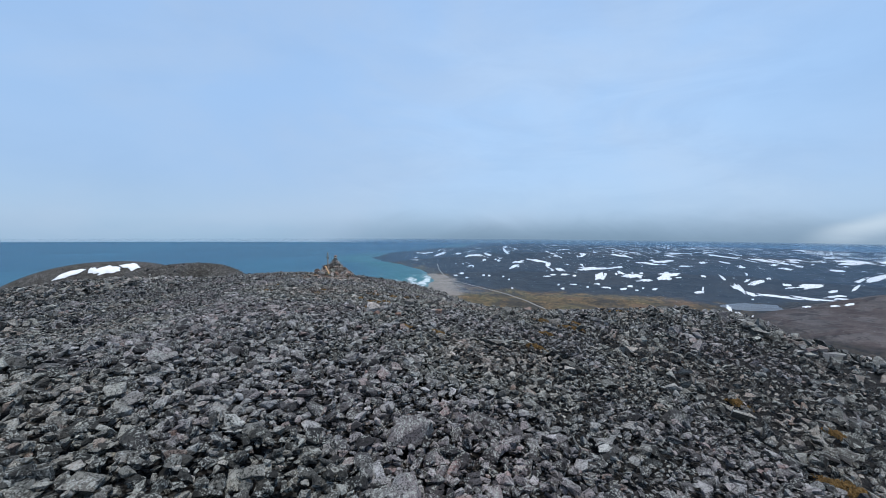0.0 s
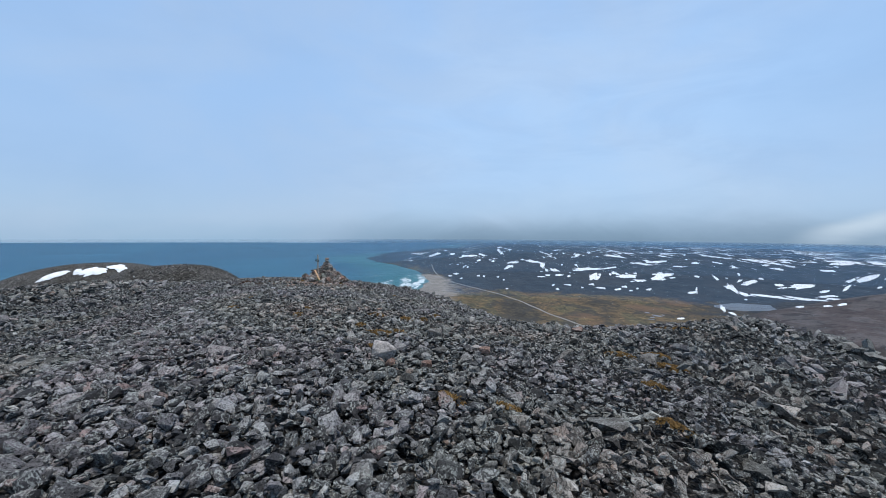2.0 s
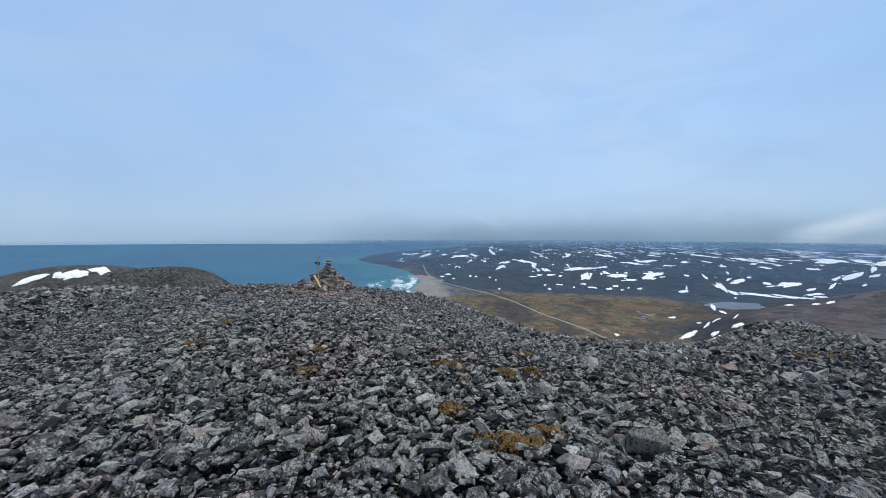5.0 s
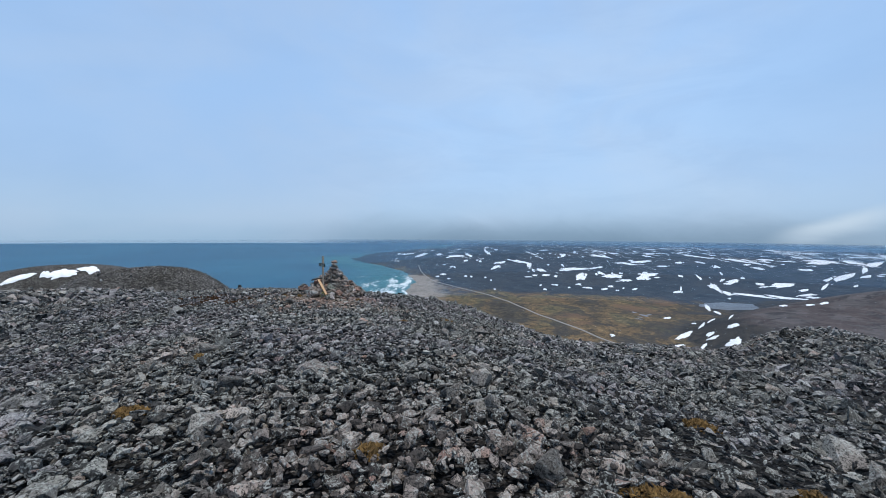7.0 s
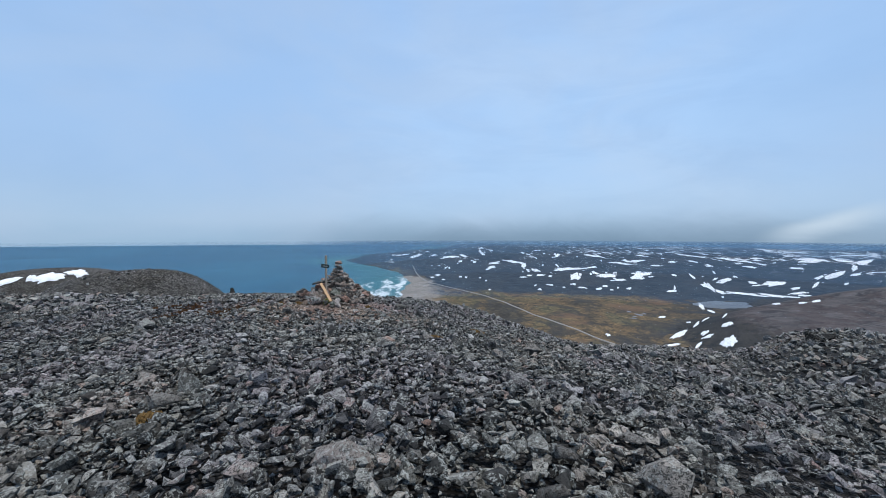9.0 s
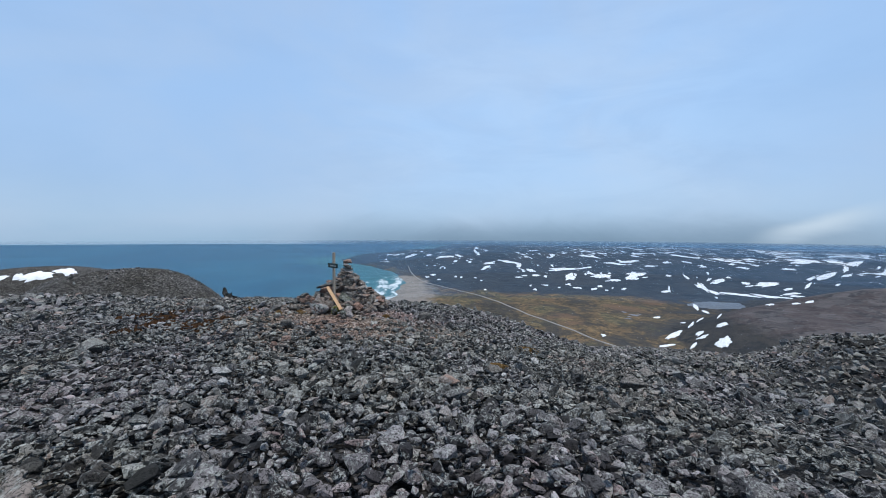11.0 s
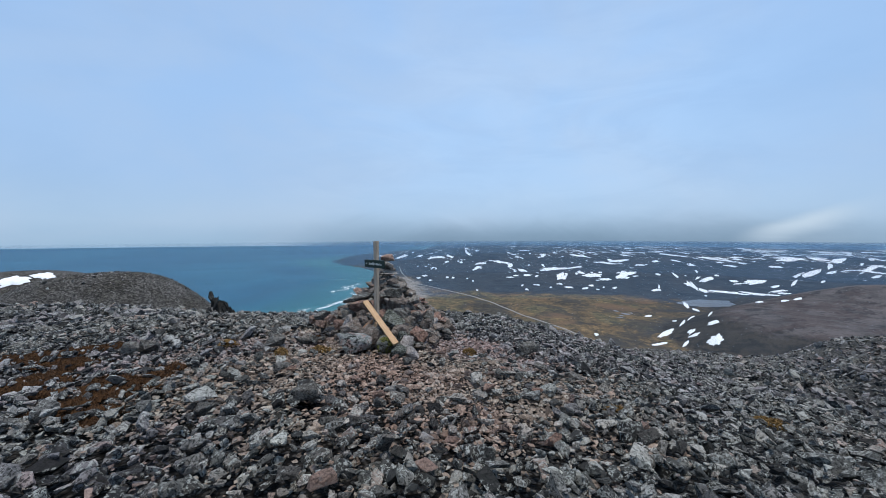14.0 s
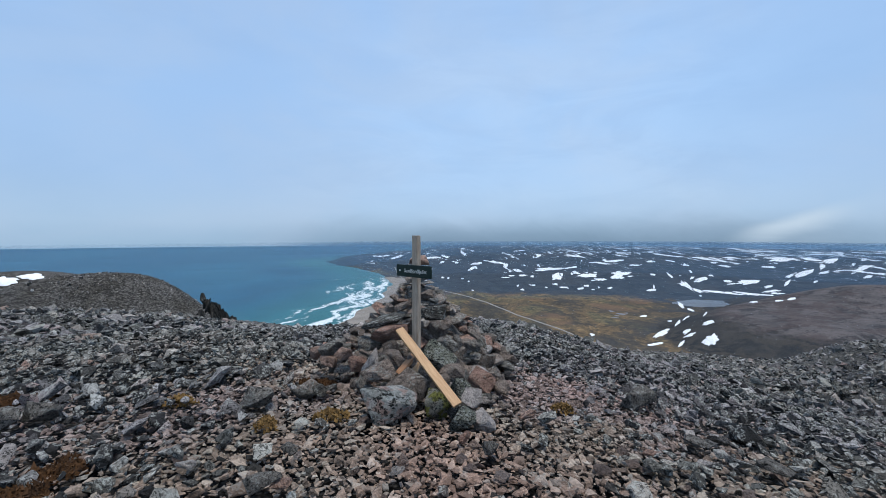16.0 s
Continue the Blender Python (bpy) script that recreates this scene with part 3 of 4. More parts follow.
def build_sea():
    ang = np.radians(np.linspace(-115, 25, 170))
    rad = np.concatenate([np.linspace(150, 1500, 90), np.geomspace(1500, 4950, 40)[1:]])
    x, y = rad[:, None] * np.sin(ang), rad[:, None] * np.cos(ang)
    # a wide swell towards the western rim lets the water meet the horizon in a level line
    swell = 22 * np.clip((rad[:, None] - 2300) / 2650, 0, 1) ** 2 * (1 - np.cos(np.clip(ang, -1.0, 0.0))) / 0.46
    me = grid_mesh("water", np.stack([x, y, SEA + swell], -1), WATER)
    d = shore(y) - x
    attr = me.attributes.new("offshore", "FLOAT", "POINT")
    attr.data.foreach_set("value", d.ravel().astype(np.float32))
    return tagged(new("water", me), "blue-green sea with white surf along the beach", "sea", kind="structure")


build_sea()


def draped(name, ring_r, ring_a, cx, cy, hx, hy, th, mat, lift, rng, edge=0.35, lean=0.0):
    """A thin sheet with a ragged rim that follows the ground."""
    pts = np.zeros((ring_r, ring_a, 3))
    a = np.linspace(0, 2 * math.pi, ring_a, endpoint=False)
    rim = 0 * a
    for k in range(2, 24):
        rim += rng.normal(0, 1) * np.sin(k * a + rng.uniform(0, 6.28)) / k ** 0.95
    rim = np.exp(edge * rim)
    c, s = math.cos(th), math.sin(th)
    for i, q in enumerate(np.linspace(0.01, 1, ring_r)):
        u, v = np.cos(a) * rim * q * hx, np.sin(a) * rim * q * hy
        v = v + lean * u
        x, y = cx + c * u - s * v, cy + s * u + c * v
        pts[i, :, 0], pts[i, :, 1] = x, y
        pts[i, :, 2] = ground_z(x, y) + (lift if i < ring_r - 1 else -lift * 0.6)
    return new(name, grid_mesh(name, pts[:, ::-1], mat, wrap=True))


SNOW_A = [(158, 1581, 36.6, 24.4, -0.8), (184, 1497, 10.2, 68.5, 0), (205, 1360, 12.9, 40.2, -3.4), (204, 1241, 13.4, 18.7, 0), (228, 1215, 4.1, 30.2, 0), (170, 1237, 8.4, 17.2, 0), (148, 1200, 11.4, 16.7, 0), (317, 1381, 45.8, 43.1, 0.5), (393, 1403, 23.8, 14.7, 0.7), (299, 1212, 16, 91.2, 0), (297, 1466, 6.8, 21.4, -3.8), (393, 1226, 19, 65.7, 0), (379, 1292, 13.4, 25.1, -2), (400, 1136, 15.9, 23.7, 0), (359, 1270, 4.1, 23.2, 0), (532, 1501, 36.3, 21.1, -0.6), (156, 1017, 2.8, 17.5, 0), (156, 948, 4.5, 13, 0), (195, 1031, 8.3, 10.1, 0)]
SNOW_B = [(220, 991, 4, 12.4, 0), (257, 1055, 6.3, 16.8, 0), (262, 991, 9.1, 14.2, 0), (296, 970, 5.7, 23.6, 0), (325, 1019, 6.6, 23.3, 0), (317, 947, 3, 9.9, 0), (344, 987, 2.5, 17.8, 0), (367, 978, 5, 23.4, 0), (492, 1233, 26.3, 77.3, 0.8), (499, 1181, 5.9, 12.3, 0), (574, 1206, 7.3, 19.2, 0), (444, 939, 9.7, 17.7, 0), (476, 992, 2.4, 38.1, 0), (608, 1175, 7, 31, -5.1), (763, 1379, 9.7, 31, -1.7), (689, 1470, 12.5, 25, 0), (763, 1481, 15.8, 14.2, -1.1), (605, 1403, 17.3, 14.6, 0), (596, 1553, 33.2, 30.9, 1.1)]
SNOW_C = [(641, 1125, 5.2, 20.6, 4.6), (653, 1102, 15.2, 39.6, 2.1), (715, 1165, 5.3, 22.5, 0), (564, 1018, 14.3, 44.6, -3), (543, 929, 11.8, 22.9, -2.3), (578, 906, 32.6, 20, -0.3), (625, 879, 28.6, 25.8, -0.7), (507, 858, 3, 9.8, 0), (858, 1330, 16.3, 17.7, -0.7), (884, 1428, 9.7, 39.3, 0), (739, 1052, 27.4, 47.9, 1.5), (698, 1067, 8.3, 21.7, 1), (697, 1232, 4.3, 25.6, -5.2), (1119, 1439, 29.9, 56.5, 2.1), (963, 1287, 19, 23.9, 0), (960, 1150, 22.1, 65.3, 3.6), (893, 1118, 10.4, 24.3, 2.8), (1242, 1393, 21.8, 92.9, 3.6), (1099, 1259, 7.5, 55.3, 5.7)]
SNOW_D = [(1012, 1150, 7.9, 45, 5.8), (812, 1023, 6.4, 43.6, 8.2), (696, 919, 14.6, 17.1, 1.4), (731, 974, 7.2, 23.3, 1.6), (683, 885, 10.2, 17.2, 0), (1154, 1192, 17.9, 51.4, 3.5), (1042, 1063, 8.9, 42.6, 2.4), (1217, 1288, 3.7, 74.4, 0), (882, 1026, 5.1, 15.1, 3.5), (451, 558, 4.6, 6, 0.7), (435, 560, 4.1, 5, 0), (413, 574, 3.7, 9, 0), (1119, 1107, 7.1, 15.9, 0), (1478, 1624, 11, 101.5, -9.4), (1324, 1369, 6.4, 15.2, 0), (176, 524, 3.4, 5, 0), (296, 646, 5.6, 8, 1.7), (406, 745, 6.2, 30, -5.8), (395, 694, 5.7, 10, -1.7)]
SNOW_E = [(262, 521, 9.4, 18, 1.9), (233, 477, 7, 6, 0.7), (301, 557, 4, 13, 3.9), (336, 599, 4.2, 28, 8), (280, 498, 3.8, 8, 2), (276, 484, 6.2, 4, 0.6), (257, 467, 3.6, 7, 1.8), (309, 593, 2.8, 6, 0), (333, 550, 2.5, 11, 5), (306, 499, 6.3, 8, -0.3), (281, 453, 8.3, 14, -0.2), (-365, 1947, 24.4, 9.5, 0), (-275, 1926, 26.8, 46.6, 1.8), (-185, 1916, 16, 31.8, 0), (-101, 1811, 30.1, 40.7, 0), (-44, 1834, 17.7, 34.3, -2.3), (38, 1913, 15.7, 54.6, -4.2), (82, 1565, 21.4, 26.8, 0), (62, 1436, 19.7, 29.9, 1.8)]
SNOW_F = [(-107, 1255, 8.8, 25, 0), (-119, 1199, 6.7, 13.6, 0), (-36, 1209, 5, 19.4, 0), (-19, 1195, 4.1, 20.5, 0), (22, 1184, 4.1, 13.3, 0), (37, 1112, 3.8, 10.7, 0), (41, 937, 2.6, 10, 0), (-81, 1139, 4.8, 13.5, 0), (6, 1630, 9, 25.2, 0), (-214, 183, 7.2, 2.6, 0.1), (-208, 193, 4.3, 3.2, 0), (-226, 172, 7, 1.4, 0.2), (-219, 179, 1.4, 2, 0.8)]


def build_snow():
    rng = np.random.default_rng(21)
    for group in (SNOW_A, SNOW_B, SNOW_C, SNOW_D, SNOW_E, SNOW_F):
        for x, y, a, b, lean in group:
            turn = -math.atan2(x, y)
            bits = [(0.0, 0.0, 0.92)] + [(rng.uniform(-1.3, 1.3), rng.uniform(-1.1, 1.1), rng.uniform(0.14, 0.3)) for _ in range(2 if a > 9 and y > 600 else 0)]
            for u, v, k in bits:
                v = v + lean * u * a / b
                px, py = x + math.cos(turn) * u * a - math.sin(turn) * v * b, y + math.sin(turn) * u * a + math.cos(turn) * v * b
                ob = draped("snow_patch", 5, 64 if k > 0.5 else 28, px, py, a * k, max(b * k, 1.2), turn, SNOW, 0.8 if y > 300 else 0.35, rng, 0.36, lean)
                tagged(ob, "patch of old white snow lying on the dark fell" if y > 300 else "bank of old white snow on the back of the knoll", "snow patch", "snow patches")


build_snow()


def ribbon(name, pts, width, mat, lift):
    """A road laid on the ground along a smooth line through the points."""
    p = np.array(pts, float)
    t = np.concatenate([[0], np.cumsum(np.hypot(*np.diff(p, axis=0).T))])
    s = np.linspace(0, t[-1], int(t[-1] / 8))
    x, y = np.interp(s, t, p[:, 0]), np.interp(s, t, p[:, 1])
    k = np.ones(9) / 9
    x[4:-4], y[4:-4] = np.convolve(x, k, "valid"), np.convolve(y, k, "valid")
    dx, dy = np.gradient(x), np.gradient(y)
    n = np.hypot(dx, dy)
    off = np.array([-0.5, -0.42, 0.42, 0.5]) * width
    px, py = x[:, None] - dy[:, None] / n[:, None] * off, y[:, None] + dx[:, None] / n[:, None] * off
    z = np.repeat(ground_z(x, y)[:, None], 4, 1) + lift * np.array([-1, 1, 1, -1])
    return new(name, grid_mesh(name, np.stack([px, py, z], -1), mat))


road = ribbon("road", [(-230, 1560), (-193, 1363), (-151, 1188), (-114, 1078), (-47, 958), (18, 862), (68, 745), (103, 634), (132, 573), (154, 512), (180, 455), (215, 380)], 3.3, ROAD, 0.7)
tagged(road, "pale gravel road running along the shore plain", "road", kind="structure")


LAKE = plain_noise("lake_water", (0.10, 0.11, 0.125), (0.13, 0.14, 0.15), 0.02, 0.45)
lake = draped("lake", 4, 60, 448, 757, 40, 62, -0.53, LAKE, 0.5, np.random.default_rng(3), 0.16)
tagged(lake, "small grey lake on the moor below the fells", "lake", kind="structure")
for px, py, a, b in ((268, 664, 8, 9), (255, 648, 4, 4), (279, 672, 4, 5), (247, 632, 6, 4), (262, 690, 5, 6)):
    tagged(draped("pond", 3, 30, px, py, a, b, -0.37, LAKE, 0.4, np.random.default_rng(px), 0.4), "small pale pool of standing water on the brown bog", "pond", "bog pools", kind="structure")


def crag(x, y, blocks, seed, label, lift=0.0):
    """An outcrop: a few big leaning blocks, each a piece of its own."""
    rng = np.random.default_rng(seed)
    base = empty("rock_outcrop", label, "rock outcrop", pose(x, y, height(x, y) + lift))
    for dx, dy, dz, sx, sy, sz, lean in blocks:
        me = rough_shape(rng, 0.8, 10)
        for q in me.vertices:
            q.co.x, q.co.y = q.co.x * (0.9 - 0.75 * q.co.z), q.co.y * (0.9 - 0.75 * q.co.z)
        me.materials.append(DARK_ROCK)
        ob = new("block", me)
        ob.parent = base
        ob.matrix_basis = pose(dx, dy, dz, lean, rng.uniform(-12, 12), rng.uniform(0, 360)) @ Matrix.Diagonal((sx, sy, sz, 1))
    return base


DARK_ROCK = rock_material("dark_crag", [(0.0, (0.026, 0.025, 0.023)), (1.0, (0.055, 0.052, 0.047))], True, 0.3, 8.0)
# splinters stepping down from the highest one: along the ridge and out, then turned to the lie of the edge
toss = np.random.default_rng(17)
TOOTH = []
for k in range(46):
    u, v = toss.uniform(-1.3, 7.0), toss.uniform(-0.9, 0.9)
    top = 5.2 - 0.95 * u if u > 0 else 5.0 + 3.0 * u
    top += toss.uniform(-2.2, 0.15)
    tall = toss.uniform(2.6, 4.4)
    TOOTH.append((0.87 * u + 0.5 * v, 0.5 * u - 0.87 * v, top - 0.5 * tall, toss.uniform(1.1, 2.0), toss.uniform(1.1, 2.0), tall, toss.uniform(-16, 16)))
crag(-54.2, 83.5, TOOTH, 4, "dark jagged crag on the edge of the drop to the sea", 2.6)
crag(31.0, 20.0, ((0, 0, 0.1, 1.1, 0.9, 1.1, 14), (1.1, 0.3, 0.0, 1.0, 0.9, 0.8, -10), (-1.2, -0.2, 0.0, 1.1, 0.8, 0.7, 8), (2.1, 0.2, -0.1, 0.9, 0.8, 0.7, 20)), 9, "low dark rock outcrop on the brow of the slope")

# ---- haze sheets, spray ----
def haze_material(name):
    """Distance haze: thin below, thick where the cloud base lies on the fells, lit by the sky."""
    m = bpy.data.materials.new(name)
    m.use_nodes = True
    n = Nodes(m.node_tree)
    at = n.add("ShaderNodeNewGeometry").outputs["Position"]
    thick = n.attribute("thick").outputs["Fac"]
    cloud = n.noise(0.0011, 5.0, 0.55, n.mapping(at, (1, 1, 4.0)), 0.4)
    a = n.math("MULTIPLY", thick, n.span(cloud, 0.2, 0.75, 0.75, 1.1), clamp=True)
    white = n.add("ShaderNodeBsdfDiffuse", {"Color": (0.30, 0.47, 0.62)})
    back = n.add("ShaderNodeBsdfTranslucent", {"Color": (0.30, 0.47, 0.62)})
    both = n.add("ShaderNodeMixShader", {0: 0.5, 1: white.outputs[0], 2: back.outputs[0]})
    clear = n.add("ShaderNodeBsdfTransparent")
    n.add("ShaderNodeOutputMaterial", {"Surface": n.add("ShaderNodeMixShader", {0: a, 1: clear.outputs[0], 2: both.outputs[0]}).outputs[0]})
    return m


HAZE_SPRAY = haze_material("mist")


def haze_sheet(r, base, top, veil, crown):
    """A see-through sheet at distance r, added as distance haze and low cloud."""
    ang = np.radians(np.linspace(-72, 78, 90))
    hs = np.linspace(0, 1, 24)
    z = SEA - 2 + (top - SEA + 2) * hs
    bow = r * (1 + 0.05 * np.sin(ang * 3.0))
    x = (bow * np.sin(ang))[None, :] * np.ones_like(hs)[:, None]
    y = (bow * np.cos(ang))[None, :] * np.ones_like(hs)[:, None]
    me = grid_mesh("haze_sheet", np.stack([x, y, np.repeat(z[:, None], len(ang), 1)], -1), HAZE_SPRAY)
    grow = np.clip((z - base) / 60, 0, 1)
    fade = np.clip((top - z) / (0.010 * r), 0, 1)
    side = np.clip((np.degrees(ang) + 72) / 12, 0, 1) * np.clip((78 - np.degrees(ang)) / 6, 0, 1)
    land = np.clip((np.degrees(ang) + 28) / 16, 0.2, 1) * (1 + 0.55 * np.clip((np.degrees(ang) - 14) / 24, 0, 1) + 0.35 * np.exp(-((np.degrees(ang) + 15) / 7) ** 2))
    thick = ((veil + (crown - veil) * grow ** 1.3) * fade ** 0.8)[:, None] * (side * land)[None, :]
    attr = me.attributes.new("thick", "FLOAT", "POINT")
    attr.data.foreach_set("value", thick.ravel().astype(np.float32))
    ob = tagged(new("haze_sheet", me), "see-through sheet standing for distance haze and low cloud over the lowland", "mist", kind="structure")
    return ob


haze_sheet(430, -100, -6, 0.07, 0.06)
haze_sheet(820, -100, -10, 0.10, 0.08)
haze_sheet(1300, -90, -18, 0.14, 0.14)
haze_sheet(1850, -80, -28, 0.26, 0.26)
haze_sheet(2330, -95, -34, 0.16, 0.5)
haze_sheet(3000, -90, -48, 0.28, 0.36)
haze_sheet(4600, -120, -72, 0.40, 0.60)


def beach_spray():
    """Fine spray drifting in over the beach: a low bowed veil that thins to all sides."""
    ang = np.radians(np.linspace(-9.5, 1.5, 40))
    hs = np.linspace(0, 1, 16)
    z = SEA + 2 + 52 * hs
    x = (860 * np.sin(ang))[None, :] * np.ones_like(hs)[:, None]
    y = ((860 + 25 * np.sin(ang * 40)) * np.cos(ang))[None, :] * np.ones_like(hs)[:, None]
    me = grid_mesh("spray", np.stack([x, y, np.repeat(z[:, None], len(ang), 1)], -1), HAZE_SPRAY)
    thick = (0.42 * np.exp(-(hs / 0.5) ** 2) * np.clip((1 - hs) / 0.3, 0, 1))[:, None] * np.exp(-((np.degrees(ang) + 3.6) / 2.4) ** 2)[None, :]
    attr = me.attributes.new("thick", "FLOAT", "POINT")
    attr.data.foreach_set("value", thick.ravel().astype(np.float32))
    return tagged(new("spray", me), "pale sea spray drifting low over the beach", "spray", kind="structure")


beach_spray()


# ---- the cairn ----
def box(bm, sx, sy, sz, m=None, bevel=0.004):
    out = bmesh.ops.create_cube(bm, size=1)
    bmesh.ops.scale(bm, vec=(sx, sy, sz), verts=out["verts"])
    if bevel:
        es = list({e for v in out["verts"] for e in v.link_edges})
        out = bmesh.ops.bevel(bm, geom=es, offset=bevel, segments=2, affect="EDGES", clamp_overlap=True)
    vs = [v for v in bm.verts] if m is not None else []
    if m is not None:
        bmesh.ops.transform(bm, matrix=m, verts=vs)
    return bm


def build_cairn():
    rng = np.random.default_rng(11)
    cx, cy = -0.1, 1.55
    z0 = height(cx, cy) + 0.05
    cairn = empty("cairn", "cone-shaped cairn of stacked grey and reddish stones", "cairn", pose(cx, cy, z0))
    slabs = [rough_shape(rng, rng.uniform(0.22, 0.45), 13) for _ in range(26)]
    blocks = [rough_shape(rng, rng.uniform(0.5, 0.75), 18) for _ in range(14)]
    mats = {}

    def lay(src, x, y, z, s, m, mat):
        key = (src.name, mat.name)
        if key not in mats:
            me = src.copy()
            me.materials.clear()
            me.materials.append(mat)
            mats[key] = me
        ob = new("stone", mats[key])
        ob.parent = cairn
        ob.matrix_basis = Matrix.Translation((x, y, z)) @ m.to_4x4() @ Matrix.Diagonal((s, s, s, 1))
        return ob

    # rubble filling
    bm = bmesh.new()
    rings = [(0.92, -0.35), (0.76, 0.05), (0.50, 0.33), (0.28, 0.62), (0.14, 0.80), (0.05, 0.9)]
    prev = None
    for r, z in rings:
        ring = [bm.verts.new((r * math.cos(a) * (1 + 0.06 * math.sin(5 * a + z * 9)), r * math.sin(a), z + 0.03 * math.sin(7 * a))) for a in np.linspace(0, 6.283, 28, endpoint=False)]
        if prev:
            for i in range(28):
                bm.faces.new((prev[i], prev[(i + 1) % 28], ring[(i + 1) % 28], ring[i]))
        prev = ring
    bm.faces.new(prev)
    part("rubble_core", bm, CAIRN_ROCK, cairn)
    profile_z = [0.0, 0.15, 0.35, 0.55, 0.75, 0.88]
    profile_r = [1.15, 0.96, 0.72, 0.50, 0.34, 0.26]
    z = -0.05
    while z < 0.84:
        r = float(np.interp(z, profile_z, profile_r))
        size = float(np.interp(z, [0, 0.8], [0.27, 0.22]))
        n = max(5, int(2 * math.pi * r / (size * 0.78)))
        a0 = rng.uniform(0, 6.28)
        for k in range(n):
            a = a0 + 6.283 * (k + rng.uniform(-0.25, 0.25)) / n
            s = size * rng.uniform(0.6, 1.45)
            rr = r - 0.05 + rng.uniform(-0.06, 0.07)
            tilt = Euler((rng.normal(0, 0.25), rng.normal(0, 0.25), a + math.pi / 2 + rng.normal(0, 0.6))).to_matrix()
            mat = (CAIRN_ROCK, CAIRN_ROCK, CAIRN_ROCK, BROWN_ROCK, BROWN_ROCK, BROWN_ROCK, BROWN_ROCK, RUST_ROCK, PALE_ROCK)[int(rng.integers(9))]
            lay(slabs[rng.integers(22)] if rng.random() < 0.7 else blocks[rng.integers(14)], rr * math.cos(a), rr * math.sin(a), z + rng.uniform(-0.02, 0.04), s, tilt, mat)
        z += 0.088
    # the column of flat stones on top
    z = 0.84
    for s, f in ((0.44, 0.11), (0.46, 0.11), (0.40, 0.10), (0.42, 0.11), (0.36, 0.11), (0.30, 0.12)):
        src = slabs[rng.integers(22)]
        lay(src, rng.uniform(-0.03, 0.03), rng.uniform(-0.03, 0.03), z, s, Euler((rng.normal(0, 0.06), rng.normal(0, 0.06), rng.uniform(0, 6.28))).to_matrix(), CAIRN_ROCK if s > 0.3 else RUST_ROCK)
        z += f * 0.72
    # the stones of the front and of the foot: kind, place, breadth, height, lean back, tilt
    front = (
        ("S", -0.13, -0.66, 0.20, 0.39, 0.25, 6, -4), ("B", -0.02, -0.36, 0.21, 0.27, 0.27, 10, 38), ("G", -0.28, -0.25, 0.30, 0.27, 0.17, 0, -12), ("P", -0.40, -0.05, 0.32, 0.11, 0.24, 0, 18),
        ("R", -0.56, 0.10, 0.26, 0.17, 0.12, 0, 5), ("R", -0.71, 0.20, 0.34, 0.16, 0.11, 0, -6), ("G", -0.90, 0.35, 0.34, 0.25, 0.13, 0, -20), ("R", -0.91, 0.30, 0.23, 0.17, 0.11, 0, 10),
        ("R", -0.28, 0.35, 0.51, 0.37, 0.16, 12, -14), ("G", -0.37, 0.45, 0.60, 0.43, 0.11, 0, -16), ("L", 0.24, 0.20, 0.33, 0.32, 0.24, 0, 6), ("G", 0.31, 0.35, 0.40, 0.21, 0.13, 0, 10),
        ("B", 0.36, 0.10, 0.19, 0.23, 0.14, 0, -5), ("R", 0.64, 0.00, 0.14, 0.22, 0.18, 30, 30), ("L", 0.45, -0.20, 0.15, 0.19, 0.16, 0, 14), ("P", 0.52, -0.45, 0.15, 0.16, 0.16, 30, 20),
        ("P", 0.61, -0.66, 0.07, 0.16, 0.17, 40, -8), ("L", 0.44, -0.72, 0.09, 0.22, 0.14, 0, -14), ("G", 0.40, -0.55, 0.11, 0.18, 0.10, 0, -6), ("Y", 0.25, -0.55, 0.15, 0.20, 0.19, 0, 22),
        ("B", 0.14, -0.30, 0.20, 0.17, 0.20, 0, -30), ("G", 0.14, 0.75, 0.64, 0.27, 0.16, 0, 0), ("B", 0.20, 0.50, 0.51, 0.20, 0.18, 0, 10), ("G", 0.57, 0.50, 0.33, 0.15, 0.13, 0, -10),
        ("G", 0.61, 0.75, 0.42, 0.15, 0.10, 0, 20), ("B", -0.20, 0.15, 0.32, 0.19, 0.12, 0, 15), ("G", -0.31, 0.10, 0.30, 0.11, 0.10, 0, 0), ("B", -0.26, 0.25, 0.39, 0.13, 0.11, 0, -20),
        ("G", 0.41, 0.45, 0.39, 0.11, 0.15, 0, 12), ("B", 0.72, 0.35, 0.23, 0.15, 0.13, 0, 8), ("G", 0.78, 0.25, 0.13, 0.13, 0.09, 0, -12), ("B", 0.28, -0.10, 0.17, 0.13, 0.11, 0, -25),
        ("B", 0.04, -0.10, 0.29, 0.20, 0.22, 0, 12), ("G", -0.50, 0.40, 0.39, 0.24, 0.13, 0, 8), ("R", -1.10, 0.50, 0.25, 0.13, 0.13, 0, 0))
    kinds = {"P": PALE_ROCK, "B": BROWN_ROCK, "G": CAIRN_ROCK, "R": RUST_ROCK, "L": MOSSY_ROCK, "Y": YELLOW_ROCK, "S": SPOTTED_ROCK}
    shaped = []
    for k in range(14):
        me = rough_shape(rng, 0.8, 16 + k % 7)
        co = np.array([v.co[:] for v in me.vertices])
        co = (co - (co.max(0) + co.min(0)) / 2) / (co.max(0) - co.min(0))
        me.vertices.foreach_set("co", co.ravel().astype(np.float32))
        shaped.append(me)
